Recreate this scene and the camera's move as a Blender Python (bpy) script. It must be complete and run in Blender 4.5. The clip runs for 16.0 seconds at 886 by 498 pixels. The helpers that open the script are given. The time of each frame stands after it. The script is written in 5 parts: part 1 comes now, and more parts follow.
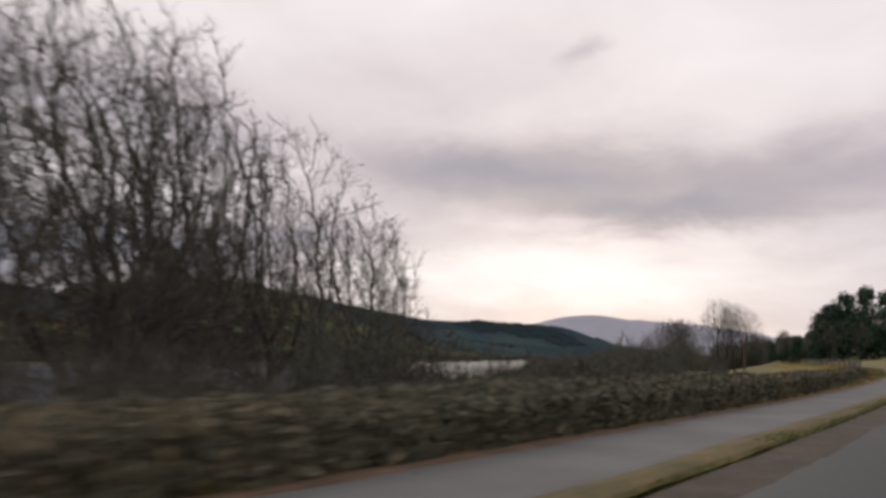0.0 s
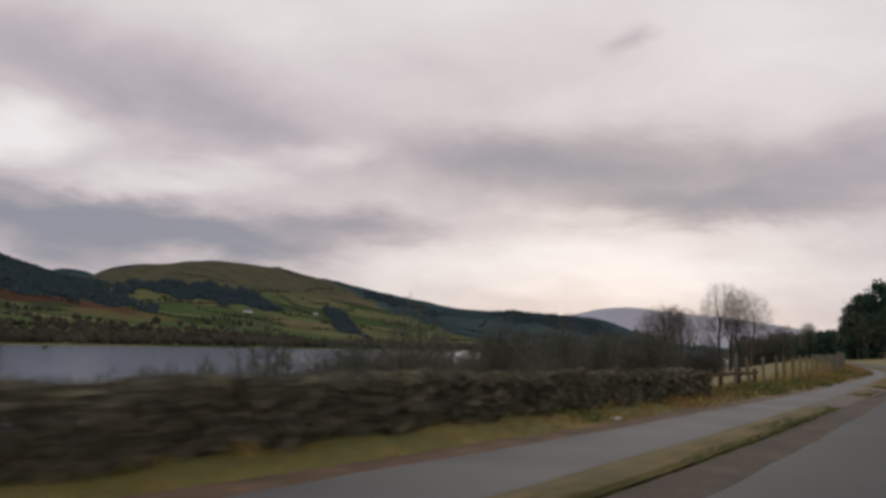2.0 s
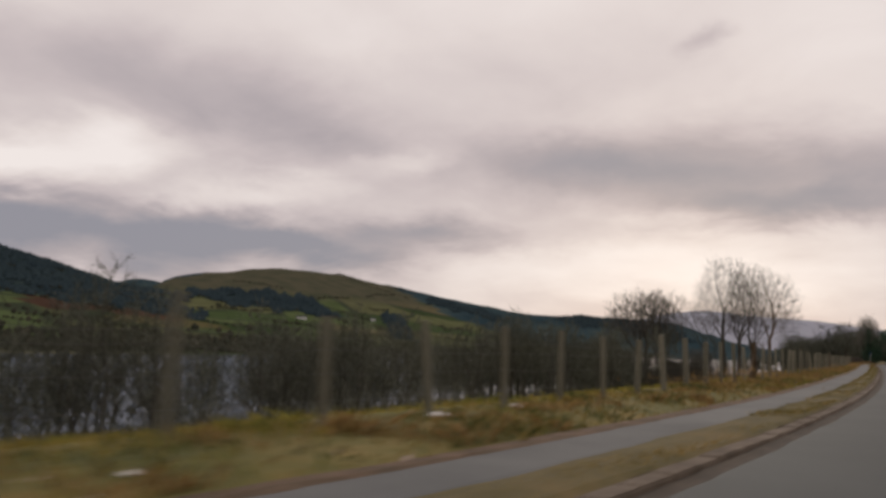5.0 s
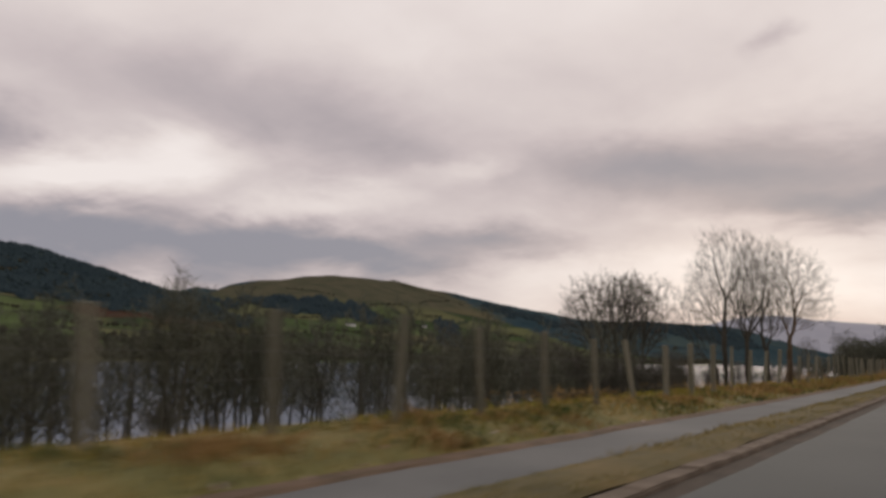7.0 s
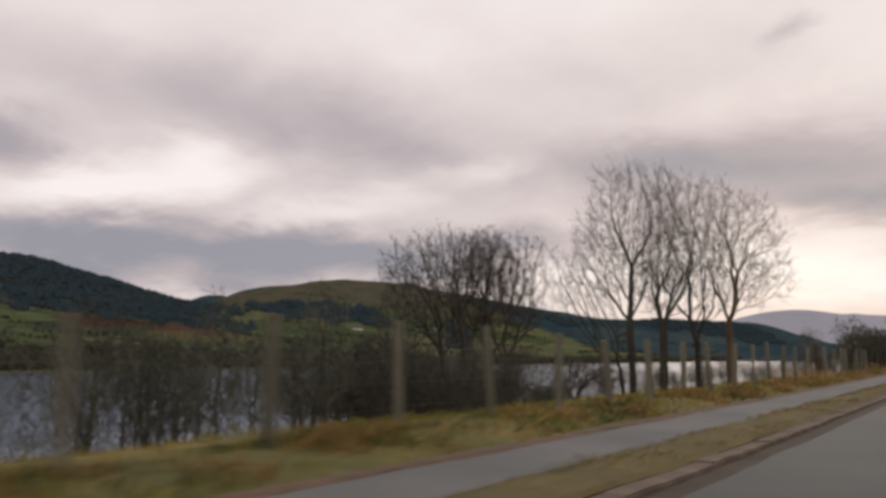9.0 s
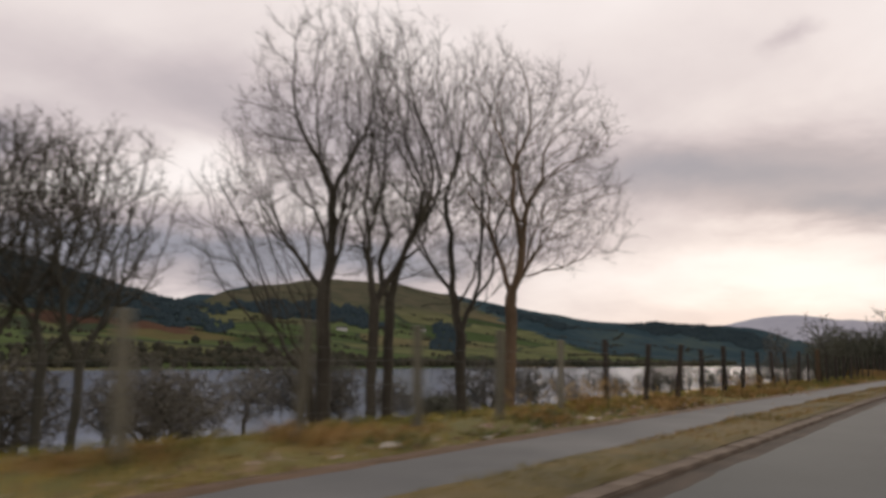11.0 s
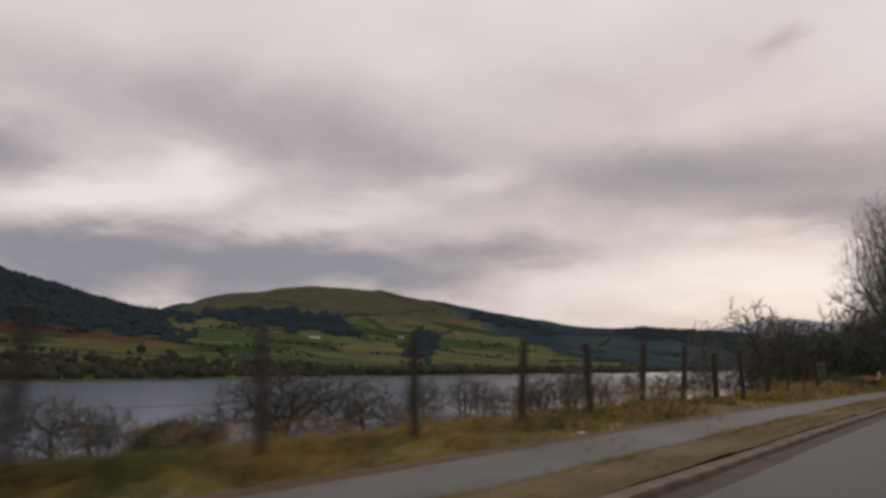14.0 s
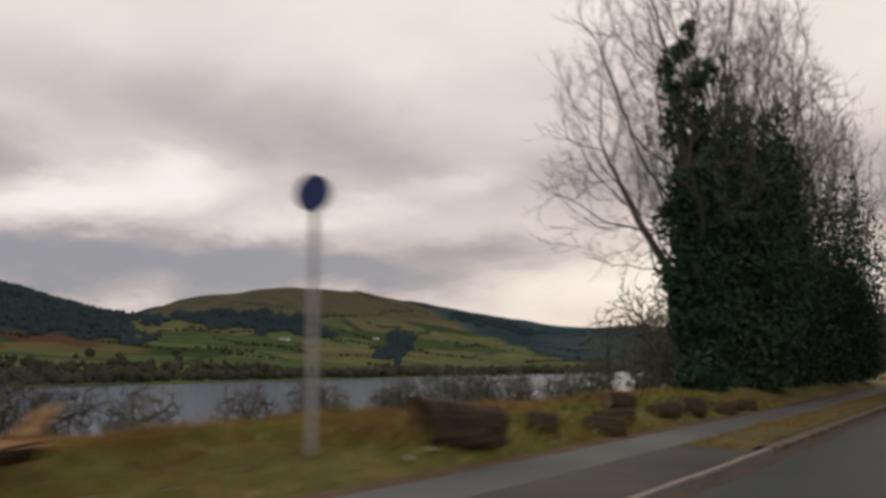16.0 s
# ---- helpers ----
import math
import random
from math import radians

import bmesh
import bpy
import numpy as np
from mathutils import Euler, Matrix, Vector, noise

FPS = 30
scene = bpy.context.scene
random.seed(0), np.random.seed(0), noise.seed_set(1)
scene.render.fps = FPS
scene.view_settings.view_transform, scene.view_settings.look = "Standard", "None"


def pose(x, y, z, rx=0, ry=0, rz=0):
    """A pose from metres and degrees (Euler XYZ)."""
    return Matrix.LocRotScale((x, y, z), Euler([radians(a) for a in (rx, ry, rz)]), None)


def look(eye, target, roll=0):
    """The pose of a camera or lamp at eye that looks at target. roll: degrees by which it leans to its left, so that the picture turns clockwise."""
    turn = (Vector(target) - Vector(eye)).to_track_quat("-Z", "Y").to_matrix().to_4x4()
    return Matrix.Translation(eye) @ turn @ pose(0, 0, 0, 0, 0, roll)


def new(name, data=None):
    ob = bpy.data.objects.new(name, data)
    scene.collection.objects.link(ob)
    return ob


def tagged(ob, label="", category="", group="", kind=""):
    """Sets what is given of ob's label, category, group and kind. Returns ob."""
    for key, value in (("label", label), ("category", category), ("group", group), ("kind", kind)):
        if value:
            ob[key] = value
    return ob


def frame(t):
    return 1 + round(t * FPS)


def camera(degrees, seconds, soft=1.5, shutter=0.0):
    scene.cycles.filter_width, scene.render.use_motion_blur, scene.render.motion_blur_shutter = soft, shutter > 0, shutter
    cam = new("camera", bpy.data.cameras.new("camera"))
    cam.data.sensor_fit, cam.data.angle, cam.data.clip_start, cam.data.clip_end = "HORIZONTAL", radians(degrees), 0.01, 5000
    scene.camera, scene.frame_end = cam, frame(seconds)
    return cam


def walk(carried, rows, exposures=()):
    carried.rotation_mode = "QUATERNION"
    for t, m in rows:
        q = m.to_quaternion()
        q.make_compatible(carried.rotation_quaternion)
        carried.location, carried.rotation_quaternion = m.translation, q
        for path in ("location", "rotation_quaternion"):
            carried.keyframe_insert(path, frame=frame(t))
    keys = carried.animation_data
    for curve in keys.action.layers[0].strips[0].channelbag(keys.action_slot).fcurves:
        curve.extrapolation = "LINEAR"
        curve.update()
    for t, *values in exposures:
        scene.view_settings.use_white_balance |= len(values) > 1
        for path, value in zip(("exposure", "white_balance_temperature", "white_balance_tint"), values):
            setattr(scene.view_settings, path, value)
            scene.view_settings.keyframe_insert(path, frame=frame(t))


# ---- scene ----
cam = camera(55.48, 16.0, soft=3.3, shutter=0.3)
EYE = 1.25
PATH = [
    (0.0, 0.00, -0.00, 19.75, 7.12, -1.02),
    (0.5, 2.91, 11.96, 19.91, 7.18, -0.82),
    (1.0, 5.83, 23.91, 20.51, 6.92, -1.38),
    (1.5, 8.34, 35.93, 21.53, 6.57, -1.86),
    (2.0, 10.52, 48.03, 22.45, 6.35, -2.15),
    (2.5, 12.45, 60.23, 23.25, 6.23, -2.30),
    (3.0, 14.25, 72.53, 24.01, 6.05, -2.52),
    (3.5, 16.01, 84.93, 24.87, 6.01, -2.57),
    (4.0, 17.80, 97.39, 25.83, 6.18, -2.44),
    (4.5, 19.73, 109.89, 26.54, 6.40, -2.05),
    (5.0, 21.14, 122.54, 27.54, 6.63, -1.73),
    (5.5, 22.19, 135.30, 28.72, 6.84, -1.62),
    (6.0, 22.91, 148.13, 29.86, 6.99, -1.71),
    (6.5, 23.28, 161.01, 30.81, 7.05, -1.80),
    (7.0, 23.27, 173.92, 31.80, 6.99, -1.54),
    (7.5, 23.27, 186.84, 32.67, 6.91, -1.21),
    (8.0, 23.31, 199.71, 32.99, 6.79, -0.94),
    (8.5, 23.32, 212.49, 33.15, 6.91, -0.51),
    (9.0, 23.30, 225.18, 33.29, 7.15, -0.26),
    (9.5, 23.26, 237.79, 33.44, 7.39, -0.31),
    (10.0, 23.21, 250.29, 33.47, 7.51, -0.62),
    (10.5, 23.15, 262.71, 33.10, 7.38, -1.00),
    (11.0, 23.02, 275.02, 33.19, 7.29, -0.88),
    (11.5, 22.85, 287.29, 33.22, 7.32, -1.40),
    (12.0, 22.40, 299.38, 33.19, 7.79, -0.49),
    (12.5, 22.31, 311.44, 33.17, 7.78, -0.45),
    (13.0, 22.26, 323.47, 33.09, 7.67, -0.53),
    (13.5, 22.06, 335.46, 33.00, 7.81, -0.54),
    (14.0, 22.04, 347.38, 32.86, 7.81, -0.27),
    (14.5, 22.06, 359.23, 32.69, 7.87, -0.18),
    (15.0, 22.34, 371.05, 32.58, 7.95, -0.23),
    (15.5, 22.81, 382.86, 32.41, 7.95, -0.04),
    (16.0, 23.15, 394.82, 31.99, 7.89, 0.29),
]
walk(cam, [(t, pose(x, y, EYE, 90 + pitch, roll, yaw)) for t, x, y, yaw, pitch, roll in PATH],
     exposures=[(0, 0.22, 6300, 10), (0.5, 0.05, 6220, 9), (1, 0.0, 6240, 10), (2, 0.0, 6270, 9), (3, 0.02, 6520, 10), (6.5, 0.0, 6600, 10), (8, 0.08, 6550, 10), (10.5, 0.2, 6550, 10),
                (11.5, 0.18, 6520, 10), (13, -0.08, 6450, 11), (14, -0.1, 6500, 10), (15, -0.05, 6560, 8), (16, 0.12, 6720, 6)])

# ---- sky and sun ----
world = bpy.data.worlds.new("overcast_sky")
scene.world = world
world.use_nodes = True
wt = world.node_tree
wt.nodes.clear()


def wn(kind, **values):
    n = wt.nodes.new(kind)
    for k, v in values.items():
        setattr(n, k, v)
    return n


def wmath(op, a, b=None, c=None):
    n = wn("ShaderNodeMath", operation=op)
    for i, v in enumerate((a, b, c)):
        if v is None:
            continue
        if isinstance(v, (int, float)):
            n.inputs[i].default_value = v
        else:
            wt.links.new(v, n.inputs[i])
    return n.outputs[0]


SUN_AZ, SUN_EL = 11.0, 9.0  # degrees left of +y, and up
coord = wn("ShaderNodeTexCoord").outputs["Generated"]
sep = wn("ShaderNodeSeparateXYZ")
wt.links.new(coord, sep.inputs[0])
az = wmath("MULTIPLY", wmath("ARCTAN2", wmath("MULTIPLY", sep.outputs[0], -1.0), sep.outputs[1]), 57.2958)
el = wmath("MULTIPLY", wmath("ARCSINE", sep.outputs[2]), 57.2958)
# cloud layer seen in perspective: the direction laid onto a level sheet
flat = wmath("MAXIMUM", wmath("ADD", sep.outputs[2], 0.26), 0.03)
sheet = wn("ShaderNodeCombineXYZ")
wt.links.new(wmath("DIVIDE", sep.outputs[0], flat), sheet.inputs[0])
wt.links.new(wmath("DIVIDE", sep.outputs[1], flat), sheet.inputs[1])


def wnoise(vector, scale, detail, rough=0.55, dist=0.0, shift=(0, 0, 0)):
    m = wn("ShaderNodeMapping")
    m.inputs["Location"].default_value = shift
    wt.links.new(vector, m.inputs[0])
    n = wn("ShaderNodeTexNoise")
    n.inputs["Scale"].default_value, n.inputs["Detail"].default_value = scale, detail
    n.inputs["Roughness"].default_value, n.inputs["Distortion"].default_value = rough, dist
    wt.links.new(m.outputs[0], n.inputs["Vector"])
    return n.outputs["Fac"]


n_big = wnoise(sheet.outputs[0], 0.7, 3.0, 0.5, 0.5)
n_mid = wnoise(sheet.outputs[0], 2.6, 7.0, 0.52, 0.3, (3.1, 0.7, 0))
n_az = wnoise(sheet.outputs[0], 2.2, 5.0, 0.6, 0.3, (7.7, 2.2, 0))
n_el = wnoise(sheet.outputs[0], 2.6, 5.0, 0.6, 0.3, (1.2, 9.1, 0))
angles = wn("ShaderNodeCombineXYZ")
wt.links.new(wmath("ADD", az, wmath("MULTIPLY", wmath("SUBTRACT", n_az, 0.5), 12.0)), angles.inputs[0])
wt.links.new(wmath("ADD", el, wmath("MULTIPLY", wmath("SUBTRACT", n_el, 0.5), 4.6)), angles.inputs[1])

# cloud banks and breaks: centre (azimuth, elevation), radii, tilt, weight
BANKS = [
    (20, 12.2, 19, 4.2, -2, -0.32), (5, 11.6, 22, 5.0, 4, -0.38), (6, 9.4, 15, 1.9, 0, -0.32), (-14, 12, 16, 5, 0, -0.3),
    (11, 20.0, 3.4, 1.5, -20, -0.22), (46, 16.4, 26, 4.6, 5, -0.26), (38.5, 13.6, 10, 4.0, 4, -0.22), (62, 13.0, 8, 3.4, 0, -0.50),
    (56, 10.6, 11, 3.0, -4, 0.44), (50, 12.6, 6, 2.2, 0, 0.26), (57, 8.0, 18, 3.0, 0, -0.34), (51, 5.9, 28, 3.4, 1, -0.54),
    (36, 6.7, 16, 2.6, 3, -0.40), (28, 7.8, 10, 1.6, 6, -0.34), (40, 10.0, 8, 1.8, -8, 0.26), (31, 12.6, 6, 1.4, -8, 0.24),
    (8.5, 5.7, 16, 3.6, 0, 0.36), (23, 5.0, 16, 3.0, 0, 0.24), (46, 3.2, 24, 0.9, 0, 0.10), (26, 27, 60, 13, 0, 0.30), (-4, 18, 18, 7, 0, 0.2),
]
value = wmath("ADD", 0.625, wmath("MULTIPLY", wmath("SUBTRACT", n_big, 0.5), 0.26))
value = wmath("ADD", value, wmath("MULTIPLY", wmath("SUBTRACT", n_mid, 0.5), 0.46))
for ca, ce, ra, re, tilt, weight in BANKS:
    m = wn("ShaderNodeMapping", vector_type="TEXTURE")
    m.inputs["Location"].default_value = (ca, ce, 0)
    m.inputs["Rotation"].default_value = (0, 0, radians(tilt))
    m.inputs["Scale"].default_value = (ra, re, 1)
    wt.links.new(angles.outputs[0], m.inputs[0])
    g = wn("ShaderNodeTexGradient", gradient_type="SPHERICAL")
    wt.links.new(m.outputs[0], g.inputs[0])
    soft = wn("ShaderNodeMapRange", interpolation_type="SMOOTHSTEP")
    wt.links.new(g.outputs["Fac"], soft.inputs[0])
    value = wmath("ADD", value, wmath("MULTIPLY", soft.outputs[0], weight))
ramp = wn("ShaderNodeValToRGB")
wt.links.new(value, ramp.inputs[0])
stops = ramp.color_ramp.elements
stops[0].position, stops[0].color = 0.08, (0.285, 0.28, 0.325, 1)
stops[1].position, stops[1].color = 1.0, (0.875, 0.805, 0.785, 1)
for at, colour in ((0.3, (0.418, 0.37, 0.392, 1)), (0.5, (0.572, 0.50, 0.508, 1)), (0.75, (0.745, 0.668, 0.653, 1))):
    e = stops.new(at)
    e.color = colour
clouds = wn("ShaderNodeBackground")
clouds.inputs[1].default_value = 1.0
wt.links.new(ramp.outputs[0], clouds.inputs[0])
sky = wn("ShaderNodeTexSky", sky_type="NISHITA", sun_disc=False, sun_elevation=radians(SUN_EL), sun_rotation=radians(-SUN_AZ))
clear = wn("ShaderNodeBackground")
clear.inputs[1].default_value = 0.1
wt.links.new(sky.outputs[0], clear.inputs[0])
mixed = wn("ShaderNodeMixShader")
mixed.inputs[0].default_value = 0.97
wt.links.new(clear.outputs[0], mixed.inputs[1])
wt.links.new(clouds.outputs[0], mixed.inputs[2])
wt.links.new(mixed.outputs[0], wn("ShaderNodeOutputWorld").inputs[0])

sun = new("sun", bpy.data.lights.new("sun", "SUN"))
sun.data.energy, sun.data.angle, sun.data.color = 0.5, radians(25), (1.0, 0.86, 0.74)
sun.matrix_world = look((0, 0, 60), (60 * math.sin(radians(SUN_AZ)), -60 * math.cos(radians(SUN_AZ)), 60 - 60 * math.tan(radians(SUN_EL + 8))))

# ---- materials ----


def shade(name, stops_, scale=1.0, scale2=14.0, rough=0.9, bump=0.3, metal=0.0, mix2=0.35, spread=0.0, stretch=(1, 1, 1), spec=0.3, dist=0.02):
    """A surface of two noises: large patches through a colour ramp, and fine grain over them; spread: difference from piece to piece."""
    m = bpy.data.materials.new(name)
    m.use_nodes = True
    nt = m.node_tree
    b = nt.nodes["Principled BSDF"]
    b.inputs["Roughness"].default_value, b.inputs["Metallic"].default_value = rough, metal
    b.inputs["Specular IOR Level"].default_value = spec
    tc = nt.nodes.new("ShaderNodeTexCoord")
    mp = nt.nodes.new("ShaderNodeMapping")
    mp.inputs["Scale"].default_value = stretch
    nt.links.new(tc.outputs["Object"], mp.inputs[0])
    n1, n2 = nt.nodes.new("ShaderNodeTexNoise"), nt.nodes.new("ShaderNodeTexNoise")
    for n, s, d in ((n1, scale, 5), (n2, scale2, 4)):
        n.inputs["Scale"].default_value, n.inputs["Detail"].default_value = s, d
        nt.links.new(mp.outputs[0], n.inputs["Vector"])
    mixv = nt.nodes.new("ShaderNodeMix")
    mixv.inputs[0].default_value = mix2
    nt.links.new(n1.outputs[0], mixv.inputs[2])
    nt.links.new(n2.outputs[0], mixv.inputs[3])
    fac = mixv.outputs[0]
    if spread:
        oi = nt.nodes.new("ShaderNodeObjectInfo")
        ge = nt.nodes.new("ShaderNodeNewGeometry")
        s1 = nt.nodes.new("ShaderNodeMath")
        s1.operation = "ADD"
        nt.links.new(oi.outputs["Random"], s1.inputs[0])
        nt.links.new(ge.outputs["Random Per Island"], s1.inputs[1])
        s2 = nt.nodes.new("ShaderNodeMath")
        s2.operation = "MULTIPLY_ADD"
        nt.links.new(s1.outputs[0], s2.inputs[0])
        s2.inputs[1].default_value = spread
        nt.links.new(fac, s2.inputs[2])
        s3 = nt.nodes.new("ShaderNodeMath")
        s3.operation = "SUBTRACT"
        nt.links.new(s2.outputs[0], s3.inputs[0])
        s3.inputs[1].default_value = spread
        fac = s3.outputs[0]
    r = nt.nodes.new("ShaderNodeValToRGB")
    el_ = r.color_ramp.elements
    lo, hi = 0.3, 0.7
    el_[0].position, el_[0].color = lo, (*stops_[0], 1)
    el_[1].position, el_[1].color = hi, (*stops_[-1], 1)
    for i, c in enumerate(stops_[1:-1], 1):
        e = el_.new(lo + (hi - lo) * i / (len(stops_) - 1))
        e.color = (*c, 1)
    nt.links.new(fac, r.inputs[0])
    nt.links.new(r.outputs[0], b.inputs["Base Color"])
    if bump:
        bp = nt.nodes.new("ShaderNodeBump")
        bp.inputs["Strength"].default_value, bp.inputs["Distance"].default_value = bump, dist
        nt.links.new(n2.outputs[0], bp.inputs["Height"])
        nt.links.new(bp.outputs[0], b.inputs["Normal"])
    return m


BARK = shade("grey_brown_bark", [(0.03, 0.0272, 0.0216), (0.06, 0.0544, 0.0432), (0.0975, 0.092, 0.072)], 0.8, 9, 0.95, 0.6, stretch=(1, 1, 0.3))
BARK_WARM = shade("warm_brown_bark", [(0.07, 0.05, 0.033), (0.13, 0.092, 0.06), (0.20, 0.14, 0.092)], 0.8, 9, 0.95, 0.6, stretch=(1, 1, 0.3))
BARK_DARK = shade("dark_wet_bark", [(0.050, 0.050, 0.041), (0.108, 0.104, 0.084)], 0.8, 9, 0.95, 0.6, stretch=(1, 1, 0.3))
TWIG = shade("winter_twigs", [(0.10, 0.097, 0.079), (0.182, 0.17, 0.137)], 0.4, 4, 0.95, 0.0, spread=0.2)
TWIG_DARK = shade("dark_winter_twigs", [(0.06, 0.057, 0.048), (0.125, 0.116, 0.096)], 0.4, 4, 0.95, 0.0, spread=0.2)
TWIG_RUST = shade("rusty_twigs", [(0.072, 0.079, 0.060), (0.135, 0.139, 0.103)], 0.4, 4, 0.95, 0.0, spread=0.3)
IVY = shade("ivy_leaves", [(0.023, 0.0529, 0.036), (0.0414, 0.0851, 0.0528), (0.069, 0.121, 0.072)], 0.5, 6, 0.75, 0.0, spread=0.3, spec=0.12)
HEDGE_LEAF = shade("brown_hedge_leaves", [(0.105, 0.112, 0.078), (0.21, 0.18, 0.115), (0.36, 0.25, 0.15)], 0.16, 5, 0.85, 0.0, spread=0.4)
GRASS = shade("winter_grass_blades", [(0.108, 0.110, 0.030), (0.205, 0.17, 0.046), (0.36, 0.25, 0.08)], 0.30, 3, 0.85, 0.0, spread=0.25)
GRASS_GREEN = shade("green_grass_blades", [(0.15, 0.165, 0.022), (0.27, 0.235, 0.04), (0.38, 0.28, 0.065)], 0.30, 3, 0.85, 0.0, spread=0.25)
GRASS_DRY = shade("dry_grass_tufts", [(0.20, 0.125, 0.045), (0.34, 0.215, 0.08), (0.47, 0.33, 0.145)], 0.5, 3, 0.9, 0.0, spread=0.3)
GRASS_BRIGHT = shade("bright_mixed_grass", [(0.145, 0.215, 0.034), (0.30, 0.32, 0.075), (0.46, 0.40, 0.16)], 0.7, 3, 0.85, 0.0, spread=0.35)
WEED = shade("dark_green_weeds", [(0.042, 0.065, 0.0182), (0.084, 0.111, 0.0312), (0.14, 0.15, 0.0442)], 0.4, 3, 0.85, 0.0, spread=0.25)
ASPHALT = shade("road_asphalt", [(0.026, 0.034, 0.035), (0.035, 0.0445, 0.0455), (0.05, 0.0605, 0.0615)], 0.35, 60, 0.74, 0.25, mix2=0.45, spec=0.2, dist=0.004)
PATH_TAR = shade("path_tarmac", [(0.070, 0.076, 0.075), (0.107, 0.114, 0.112), (0.160, 0.165, 0.158)], 0.4, 50, 0.85, 0.25, mix2=0.4, dist=0.004)
KERB = shade("dirty_kerb", [(0.07, 0.055, 0.039), (0.13, 0.102, 0.073), (0.195, 0.158, 0.12)], 1.3, 16, 0.95, 0.5, spread=0.03)
SLAB = shade("worn_brown_concrete", [(0.11, 0.093, 0.078), (0.19, 0.16, 0.135)], 0.8, 18, 0.9, 0.3)
CONCRETE = shade("pale_concrete", [(0.20, 0.175, 0.15), (0.30, 0.27, 0.235)], 0.8, 18, 0.9, 0.3)
PATCH_TAR = shade("dark_patched_tarmac", [(0.035, 0.034, 0.034), (0.055, 0.053, 0.051), (0.085, 0.08, 0.075)], 0.5, 40, 0.85, 0.25, dist=0.004)
LEAF_SOIL = shade("soil_and_fallen_leaves", [(0.05, 0.04, 0.024), (0.11, 0.075, 0.045), (0.19, 0.125, 0.085)], 1.6, 12, 0.95, 0.6, mix2=0.5)
MUD = shade("bare_soil", [(0.08, 0.072, 0.06), (0.14, 0.125, 0.105)], 1.2, 14, 0.95, 0.6)
# Darker wood, for posts past y 292 and at the gate.
POST_DARK = shade("dark_post_wood", [(0.022, 0.019, 0.016), (0.05, 0.042, 0.034)], 2.0, 18, 0.9, 0.5, spread=0.2, stretch=(1, 1, 0.15))
DIRT = shade("gutter_dirt", [(0.030, 0.025, 0.018), (0.058, 0.046, 0.033), (0.10, 0.078, 0.055)], 1.1, 13, 0.95, 0.6, mix2=0.45)
POST_WOOD = shade("weathered_post_wood", [(0.078, 0.075, 0.055), (0.14, 0.134, 0.10), (0.205, 0.195, 0.147)], 2.0, 18, 0.9, 0.5, spread=0.22, stretch=(1, 1, 0.15))
STRAINER_WOOD = shade("brown_strainer_wood", [(0.0488, 0.0342, 0.0209), (0.0975, 0.0675, 0.038)], 2.0, 18, 0.9, 0.5, stretch=(1, 1, 0.15))
WIRE = shade("galvanised_wire", [(0.12, 0.12, 0.12), (0.2, 0.2, 0.2)], 3, 20, 0.5, 0.0, metal=0.6)
STEEL = shade("galvanised_steel", [(0.077, 0.091, 0.0945), (0.133, 0.147, 0.15)], 2, 12, 0.6, 0.1, metal=0.15)
POLE_GREY = shade("grey_painted_pole", [(0.34, 0.35, 0.36), (0.46, 0.47, 0.48)], 2, 12, 0.5, 0.05)
SIGN_BLUE = shade("blue_sign_face", [(0.012, 0.03, 0.13), (0.02, 0.045, 0.17)], 2, 20, 0.4, 0.0)
WHITE = shade("white_paint", [(0.62, 0.62, 0.60), (0.80, 0.80, 0.78)], 1.5, 12, 0.6, 0.05)
LITTER = shade("crumpled_white_litter", [(0.55, 0.52, 0.46), (0.80, 0.78, 0.74)], 4, 30, 0.6, 0.3)
SCRAP = shade("pale_scraps", [(0.15, 0.0884, 0.0585), (0.285, 0.197, 0.15), (0.45, 0.367, 0.312)], 3, 20, 0.9, 0.0, spread=0.4)
LOG_BARK = shade("orange_brown_log", [(0.05, 0.028, 0.015), (0.24, 0.13, 0.055), (0.5, 0.33, 0.16)], 1.8, 9, 0.95, 1.0, stretch=(0.3, 1, 1), dist=0.05)
LOG_DARK = shade("dark_rotten_log", [(0.0242, 0.018, 0.0132), (0.0605, 0.042, 0.0264), (0.121, 0.084, 0.0504)], 1.8, 9, 0.95, 1.0, stretch=(0.3, 1, 1), dist=0.05)
LOG_END = shade("cut_log_end", [(0.13, 0.085, 0.05), (0.25, 0.17, 0.10)], 3, 14, 0.9, 0.4)
ROOF = shade("slate_roof", [(0.05, 0.05, 0.058), (0.085, 0.085, 0.095)], 1, 8, 0.7, 0.2)
GLASS_DARK = shade("dark_window_glass", [(0.015, 0.018, 0.02), (0.03, 0.033, 0.036)], 1, 4, 0.1, 0.0)
# Lifted and blued base colour: distance haze is put into the conifers.
CONIFER = shade("hazed_conifer_plantation", [(0.027, 0.042, 0.05), (0.041, 0.06, 0.065)], 0.01, 0.2, 0.95, 0.0, spec=0.0, spread=0.12)
FAR_WOOD = shade("far_winter_woods", [(0.032, 0.037, 0.027), (0.05, 0.05, 0.036), (0.07, 0.067, 0.047)], 0.01, 0.2, 0.95, 0.0, spec=0.0, spread=0.3)
TEAL = shade("teal_plastic_sign", [(0.02, 0.14, 0.11), (0.03, 0.20, 0.16)], 3, 12, 0.5, 0.0)
RED_BAG = shade("red_plastic_bag", [(0.45, 0.05, 0.05), (0.6, 0.12, 0.11)], 4, 20, 0.4, 0.2)
